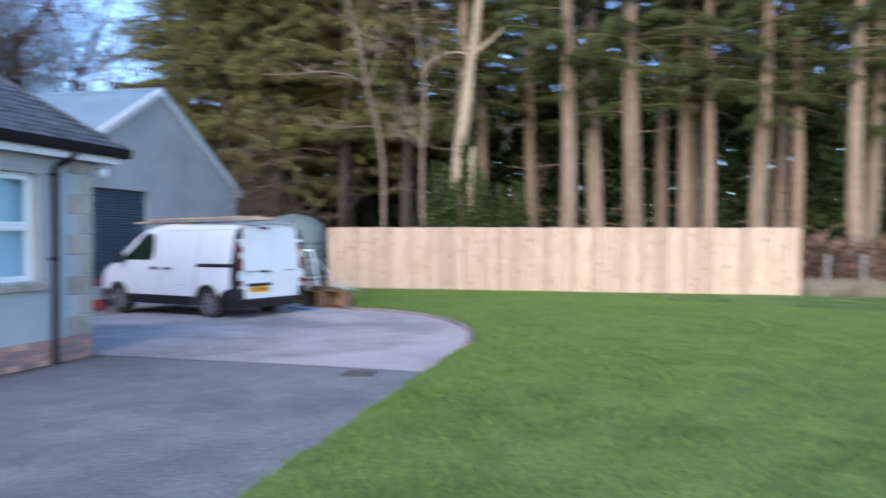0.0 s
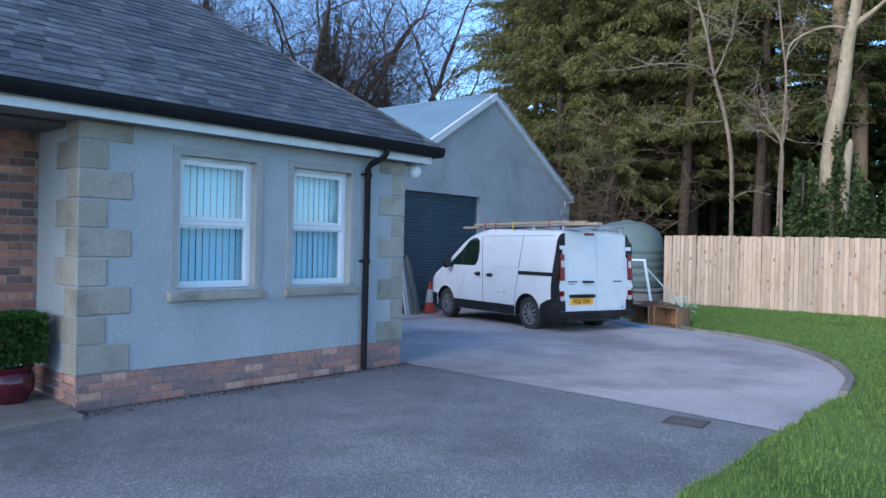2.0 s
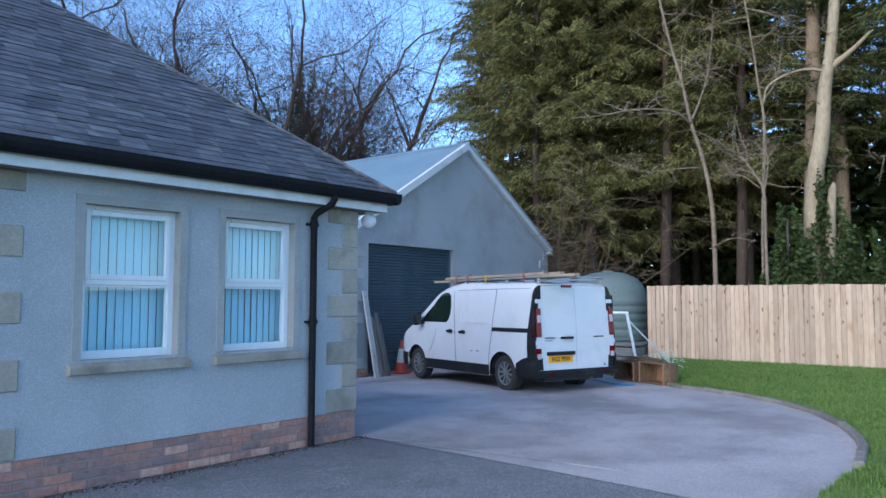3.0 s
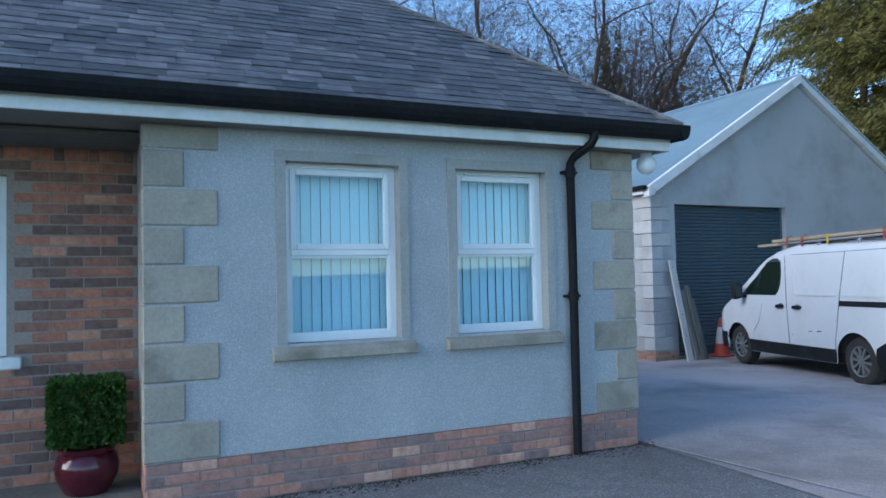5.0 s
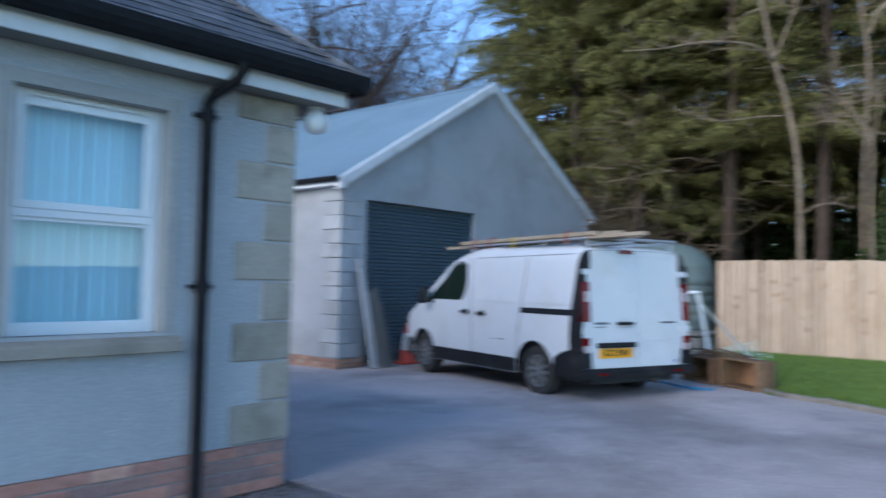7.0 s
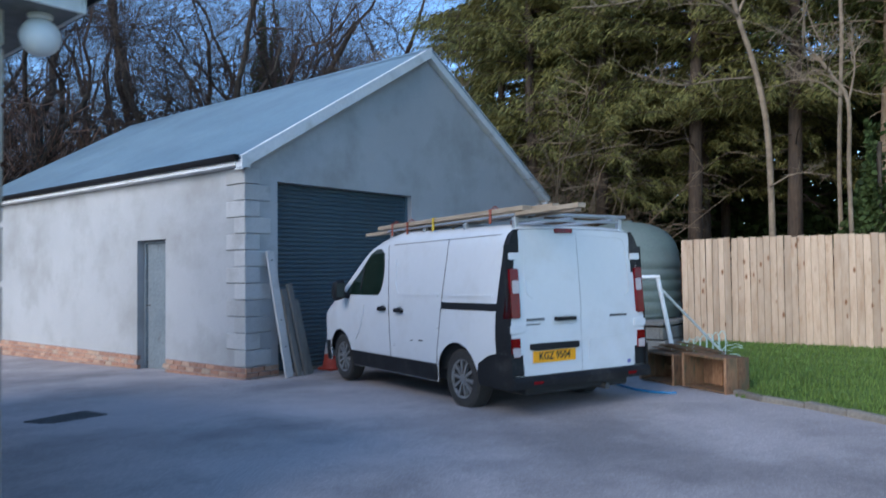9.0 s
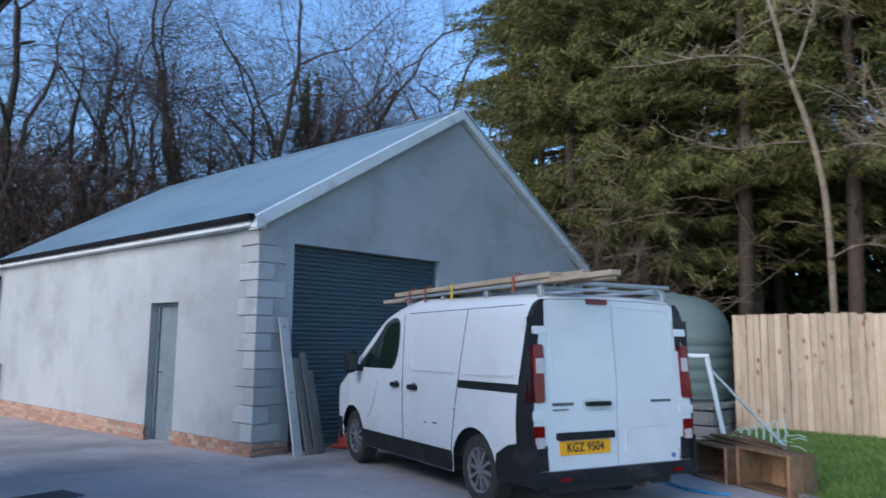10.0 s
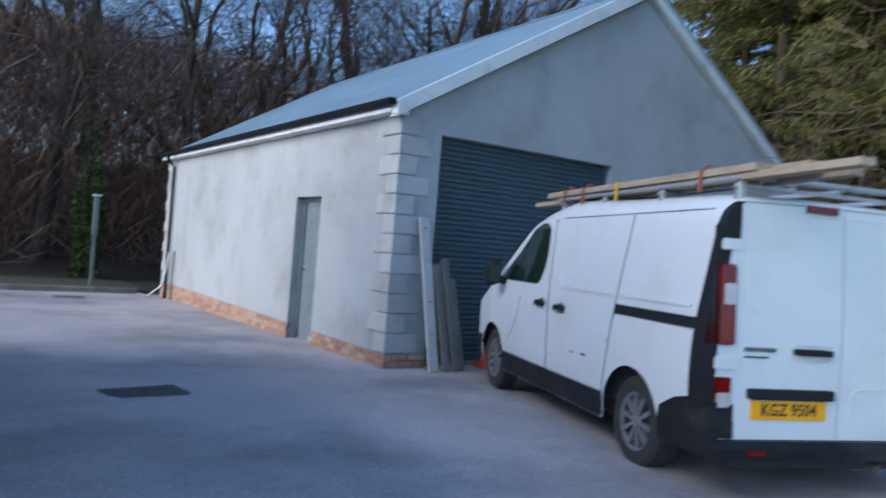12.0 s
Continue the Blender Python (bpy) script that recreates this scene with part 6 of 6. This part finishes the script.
M["goal"] = surface("white_goal_tube", (0.66, 0.68, 0.68), (0.78, 0.8, 0.8), fine=20, coarse=3, rough=0.45, bump=0.05)
M["net"] = surface("pale_green_net_cord", (0.42, 0.55, 0.5), (0.55, 0.68, 0.62), rough=0.8, bump=0)
M["hose_blue"] = surface("blue_hose", (0.02, 0.16, 0.35), (0.04, 0.24, 0.45), rough=0.4, bump=0.1)
M["pot"] = surface("glazed_dark_red_pot", (0.045, 0.006, 0.012), (0.1, 0.012, 0.022), fine=20, coarse=4, rough=0.15, bump=0.1, depth=0.004)
for i, (x, y, length, lean, turn, w, mat) in enumerate(((5.80, 5.18, 1.88, 8.5, -4, 0.13, "goal"), (6.02, 5.22, 1.32, 11, 3, 0.1, "plank_grey"), (6.15, 5.2, 1.4, 11, 8, 0.1, "plank_grey"), (6.26, 5.24, 1.15, 12, 4, 0.09, "plank_grey"))):
    lab = "pale grey board leaning against the garage corner" if i == 0 else "weathered grey plank leaning by the roller door"
    t = thing("plank", pose(x, y, ground_z(x, y) + 0.012, -lean, -4.5 if i == 0 else -4, turn), lab, "plank", "planks leaning on the garage")
    pm = M["quoin_pale"] if i == 0 else M[mat]
    part("board", Shape().box((-w / 2, -0.022, 0), (w / 2, 0.022, length), 0.005), pm, t)
    if i == 0:
        for z in (0.45, 0.85, 1.75):
            part("hole", Shape().tube([(0.0, -0.024, z), (0, -0.02, z)], 0.012, 8), M["gap"], t)


def cone(x, y):
    c = thing("traffic_cone", pose(x, y, ground_z(x, y) + 0.01) @ Matrix.Scale(1.2, 4), "orange traffic cone with white sleeve by the garage door", "traffic cone")
    part("base", Shape().box((-0.14, -0.14, 0), (0.14, 0.14, 0.035), 0.012), M["cone_red"], c)
    part("cone", Shape().lathe([(0.13, 0.03), (0.12, 0.06), (0.032, 0.6), (0.028, 0.62), (0.02, 0.62)], 20), M["cone_red"], c, smooth=True)
    part("sleeve", Shape().lathe([(0.099, 0.21), (0.1, 0.215), (0.057, 0.47), (0.054, 0.47)], 20), M["cone_white"], c, "white reflective sleeve", smooth=True)


cone(6.84, 5.4)


def planter(x, y, turn, w, d, h, upright):
    """A box of old boards lying with its open side out; inner slats upright or level."""
    lab = "old wooden planter on its side, reddish slats inside" if upright else "old dark wooden planter on its side with mossy slats"
    p = thing("planter", pose(x, y, ground_z(x, y) + 0.012, 0, 0, turn), lab, "planter", "wooden planters")
    t = 0.024
    part("back_board", Shape().box((-w / 2 + t, d / 2 - t, t), (w / 2 - t, d / 2, h - t), 0.003), M["planter"], p)
    for i in range(4):
        if upright:
            a, st = -w / 2 + t + 0.008 + i * (w - 2 * t - 0.016) / 4, (w - 2 * t - 0.016) / 4
            tip = h - t - 0.012 - (0.05 if i == 2 else 0.0)
            part("inner_slat", Shape().box((a + 0.004, d / 2 - t - 0.03 - (i % 2) * 0.014, t + 0.004), (a + st - 0.004, d / 2 - t - 0.004, tip), 0.004), M["planter_inner"], p)
        else:
            b, st = t + 0.006 + i * (h - 2 * t - 0.012) / 4, (h - 2 * t - 0.012) / 4
            part("inner_slat", Shape().box((-w / 2 + t + 0.004, d / 2 - t - 0.026 - (i % 2) * 0.01, b + 0.004), (w / 2 - t - 0.004, d / 2 - t - 0.004, b + st - 0.004), 0.004), M["planter"], p)
    for a in (-w / 2, w / 2 - t):
        for k in (0, 1):
            part("side_board", Shape().box((a, -d / 2 + k * d / 2 + 0.002, 0.0), (a + t, -d / 2 + (k + 1) * d / 2 - 0.002, h), 0.004), M["planter"], p)
    for z in (0.0, h - t):
        for k in (0, 1):
            part("long_board", Shape().box((-w / 2 + t, -d / 2 + k * d / 2 + 0.002, z), (w / 2 - t, -d / 2 + (k + 1) * d / 2 - 0.002, z + t), 0.004), M["planter"], p)
    for a in (-w / 2 - 0.008, w / 2 - 0.026):
        part("corner_strip", Shape().box((a, -d / 2 - 0.012, 0.0), (a + 0.034, -d / 2 - 0.002, h + 0.004), 0.003), M["planter_inner"], p)


planter(7.05, -0.61, -119, 0.68, 0.32, 0.38, True)
planter(7.46, 0.07, -121, 0.66, 0.4, 0.36, False)
for i in range(6):
    rng = random.Random(50 + i)
    up = 0.374 + 0.012 * i
    t = thing("loose_board", pose(7.42 + 0.05 * (i % 3) - 0.02 * i, 0.0 - 0.06 * i, up + 0.012, 0, 1.4 + 0.2 * i, -119 + rng.uniform(-10, 10)), "thin weathered board lying on the old planters", "board", "loose boards")
    part("slat", Shape().box((-0.36 - 0.1 * rng.random(), -0.035, 0), (0.46, 0.035, 0.01), 0.003), M["planter"], t)


def goal():
    g = thing("football_goal", pose(0, 0, 0), "small white tubular football goal with net behind the van", "goal")
    c = Vector((8.44, 0.62, 1.26))
    foot = Vector((8.5, 0.4, 0.0))
    far = Vector((8.1, 2.1, 1.26))
    part("post", Shape().tube([foot, c], 0.03, 12), M["goal"], g, smooth=True)
    part("crossbar", Shape().tube([c + Vector((0.003, -0.03, 0)), far], 0.03, 12), M["goal"], g, smooth=True)
    part("post", Shape().tube([far, far + Vector((0.06, -0.2, -1.26))], 0.03, 12), M["goal"], g, smooth=True)
    end = Vector((9.63, 0.11, 0.1))
    part("stay", Shape().tube([c - Vector((0, 0, 0.12)), end], 0.018, 10), M["goal"], g, "white back stay", smooth=True)
    part("ground_bar", Shape().tube([end, foot + Vector((0, 0, 0.03))], 0.016, 8), M["goal"], g, smooth=True)
    for i in range(7):
        t0 = end.lerp(foot, 0.02 + i * 0.13)
        part("net_hoop", Shape().tube([t0, t0 + Vector((0.02, 0, 0.3)), t0 + Vector((0.03, 0.03, 0.36)), t0 + Vector((0.03, 0.07, 0.36)), t0 + Vector((0.02, 0.1, 0.3)), t0 + Vector((0, 0.1, 0))], 0.008, 5), M["net"], g)
    rng = random.Random(9)
    for i in range(10):
        a = end + Vector((rng.uniform(-0.08, 0.1), rng.uniform(-0.06, 0.5), rng.uniform(0.02, 0.25)))
        b = a + Vector((rng.uniform(-0.1, 0.1), rng.uniform(-0.2, 0.2), rng.uniform(-0.06, 0.1)))
        part("net_cord", Shape().tube([a, (a + b) / 2 + Vector((0, 0, 0.03)), b], 0.006, 4), M["net"], g)


goal()
hz = ground_z(6.5, -0.2) + 0.02
b = thing("hose", pose(0, 0, 0), "blue water hose lying on the drive", "hose")
part("pipe", Shape().tube([(6.95, 0.62, hz - 0.01), (6.72, 0.35, hz), (6.55, 0.1, hz), (6.5, -0.15, hz), (6.58, -0.35, hz)], 0.014, 8), M["hose_blue"], b, smooth=True)


def tank(x, y):
    t = thing("oil_tank", pose(x, y, 0), "large faded green plastic oil tank on a block base", "oil tank")
    r = 0.98
    prof = [(0.5, 0.5), (r - 0.06, 0.5), (r - 0.02, 0.55)]
    for k in range(5):
        z = 0.62 + k * 0.19
        prof += [(r - 0.02, z), (r, z + 0.03), (r, z + 0.14), (r - 0.02, z + 0.17)]
    for k in range(1, 9):
        a = math.pi / 2 * k / 8
        prof.append((max(0.02, (r - 0.02) * math.cos(a) ** 0.75), 1.58 + 0.66 * math.sin(a)))
    part("shell", Shape().lathe(prof, 40), M["tank"], t, smooth=True)
    part("lid", Shape().lathe([(0.16, 2.2), (0.17, 2.2), (0.17, 2.25), (0.12, 2.27), (0.01, 2.27)], 20), M["tank"], t, smooth=True)
    me = Shape().box((-0.215, -0.1, 0), (0.215, 0.1, 0.2), 0.008).mesh("block", M["block"])
    for k in range(2):
        for i in range(5):
            part("block", me, None, t, m=pose(-0.93, -0.95 + 0.44 * i + 0.1 * k, -0.02 + 0.22 * k, 0, 0, 90))
            part("block", me, None, t, m=pose(-0.8 + 0.44 * i, -1.02, -0.02 + 0.22 * k))
    part("base_slab", Shape().box((-1.08, -1.15, 0.43), (1.1, 1.1, 0.5), 0.012), M["block"], t)


tank(11.55, 2.55)


def pot_shrub(x, y):
    p = thing("plant_pot", HM @ pose(x, y, 0.062), "glossy dark red plant pot on the porch", "plant pot")
    part("bowl", Shape().lathe([(0.001, 0.0), (0.13, 0.0), (0.15, 0.02), (0.195, 0.11), (0.205, 0.18), (0.19, 0.25), (0.17, 0.275), (0.185, 0.3), (0.19, 0.315), (0.165, 0.315), (0.16, 0.28), (0.001, 0.27)], 32), M["pot"], p, smooth=True)
    part("soil", Shape().lathe([(0.001, 0.265), (0.155, 0.265), (0.15, 0.285), (0.001, 0.29)], 20), M["litter"], p)
    s = thing("box_shrub", HM @ pose(x, y, 0.062 + 0.28), "clipped green box shrub growing in the red pot", "shrub")
    part("stem", Shape().tube([(0, 0, 0), (0.005, 0, 0.2)], 0.015, 8), M["bark_dark"], s)

    def spot(rng):
        ax = rng.choice((0, 1, 2))
        q = [rng.uniform(-1, 1) for _ in range(3)]
        if rng.random() < 0.75:
            q[ax] = math.copysign(rng.uniform(0.82, 1.02), q[ax])
        return (q[0] * 0.22, q[1] * 0.22, 0.28 + q[2] * 0.2), (q[0], q[1], q[2] * 0.6 + 0.3)

    part("leaves", leaf_cloud(5, 9000, spot, 0.03), M["box_leaf"], s)


pot_shrub(-4.3, 0.52)

# far verge with a lamp post, and hoses at the garage's far corner
columns("verge", -8, 5.2, lambda x: 17.35, lambda x: 20.5, 0.1, M["soil"], "rough grass verge behind a concrete kerb", "grass")
k = thing("kerb", pose(0, 0, 0), "plain concrete kerb before the far verge", "kerb", kind="structure")
me = Shape().box((-0.455, -0.07, -0.15), (0.455, 0.07, 0.14), 0.015).mesh("kerb_stone", M["kerb"])
for i in range(14):
    part("kerb_stone", me, None, k, m=pose(-7.5 + i * 0.92, 17.28, ground_z(0, 17.3)))
p = thing("post", pose(4.04, 18.4, ground_z(4.04, 18.4) + 0.08), "tall grey concrete post with a box on the verge", "post")
part("shaft", Shape().box((-0.04, -0.04, 0), (0.04, 0.04, 1.3), 0.008), M["tank"], p)
part("head", Shape().box((-0.06, -0.06, 1.3), (0.06, 0.06, 2.3), 0.012), M["tank"], p)
part("cap", Shape().box((-0.1, -0.1, 2.3), (0.1, 0.1, 2.34), 0.01), M["goal"], p)
h = thing("garden_hose", pose(5.2, 15.7, ground_z(5.2, 15.7)), "hose hanging at the garage corner", "hose")
part("pipe", Shape().tube([(0.06, 0.1, 1.1), (0.02, 0.1, 0.7), (-0.06, 0.15, 0.3), (-0.3, 0.25, 0.06), (-0.55, 0.2, 0.1)], 0.018, 8), M["goal"], h, smooth=True)
part("standpipe", Shape().tube([(0.08, -0.25, 0.0), (0.08, -0.25, 1.15)], 0.022, 8), M["tank"], h, smooth=True)

# post and wire fence past the boards, with rough dry grass


def wire_fence():
    w = thing("wire_fence", pose(0, 0, 0), "weathered wooden posts with sagging wire", "fence")
    rng = random.Random(6)
    me = Shape().tube([(0, 0, -0.2), (0, 0, 1.2), (0, 0, 1.25)], [0.055, 0.05, 0.03], 8).mesh("post", M["post"])
    tops = []
    for i in range(9):
        x, y = 12.9 + 0.25 * i, -11.9 - 0.95 * i
        z = ground_z(x, y)
        part("post", me, None, w, m=pose(x, y, z - 0.05, rng.uniform(-4, 4), rng.uniform(-4, 4), 0))
        tops.append(Vector((x, y, z)))
    for hz in (0.4, 0.75, 1.1):
        part("wire", Shape().tube([p + Vector((0, 0, hz)) for p in tops], 0.004, 4), M["iron"], w)


wire_fence()


def straw_spot(rng):
    x = rng.uniform(11.9, 16)
    y = rng.uniform(-22, -11.3)
    return (x, y, ground_z(x, y) - 0.05), (rng.gauss(0, 0.4), rng.gauss(0, 0.4), 2.2)


tagged(new("dry_grass", leaf_cloud(14, 26000, straw_spot, 0.5, 0.02).mesh("dry_grass", M["straw"])), "rough pale dry grass along the wire fence", "grass", kind="stuff")

# ---------- bricks ----------
BR = {}


def brick_mesh(l, mat, h=0.065):
    key = (round(l, 3), mat, h)
    if key not in BR:
        BR[key] = Shape().box((0.005, 0, 0.005), (l - 0.005, 0.06, h + 0.005), 0.004).mesh("brick", M[mat])
    return BR[key]


def brick_run(parent, x0, x1, z0, rows, mat, m, pitch=0.225, course=0.0775, skip=None):
    """Courses of stretcher bricks along local x on a face looking to local -y; m places the run."""
    for r in range(rows):
        x = x0 - (pitch / 2 if r % 2 else 0.0)
        while x < x1 - 0.01:
            a, b = max(x, x0), min(x + pitch, x1)
            z = z0 + r * course
            if b - a > 0.04 and not (skip and skip((a + b) / 2, z)):
                part("brick", brick_mesh(b - a, mat, course - 0.0125), None, parent, m=m @ pose(a, 0, z))
            x += pitch


plinth = part("plinth", Shape().box((BAY + 0.004, 0.003, -0.2), (-0.004, 0.06, 0.3)), M["mortar"], house, "red and brown brick plinth")
brick_run(plinth, BAY, 0.0, -0.0775, 5, "brick", pose(0, -0.004, 0))
brick_run(plinth, 0.0, 1.6, -0.0775, 5, "brick", pose(0.004, 0, 0, 0, 0, 90))
brick_run(plinth, -0.9, 0.0, -0.0775, 5, "brick", pose(BAY - 0.004, 0, 0, 0, 0, -90))
brick_run(porch, -5.9, BAY, 0.06, 30, "brick_dark", pose(0, PY, 0), skip=lambda x, z: PW[0] - 0.1 < x < PW[1] + 0.1 and PW[2] - 0.12 < z < PW[3])
for i in range(17):
    part("brick", brick_mesh(0.0775, "brick_dark", 0.135), None, porch, m=pose(-5.3 + i * 0.0775, PY, 0.06 + 30 * 0.0775))
gp = part("plinth", Shape().box((GX0 - 0.012, GY0 + 0.02, -0.8), (GX0 + 0.02, DO[0], 0.0)).box((GX0 - 0.012, DO[1], -0.8), (GX0 + 0.02, GY1, 0.0)), M["mortar"], garage, "buff red brick plinth")


def buried(x, z):
    y = -x
    return z + 0.09 < ground_z(GX0, y) or DO[0] < y < DO[1]


brick_run(gp, -GY1, -GY0, -0.6 - 0.02, 8, "brick_pale", pose(GX0 - 0.022, 0, 0, 0, 0, -90), skip=buried)
brick_run(gp, GX0 - 0.02, RO[0], -0.3875 + 0.0775, 4, "brick_pale", pose(0, GY0 - 0.022, 0))
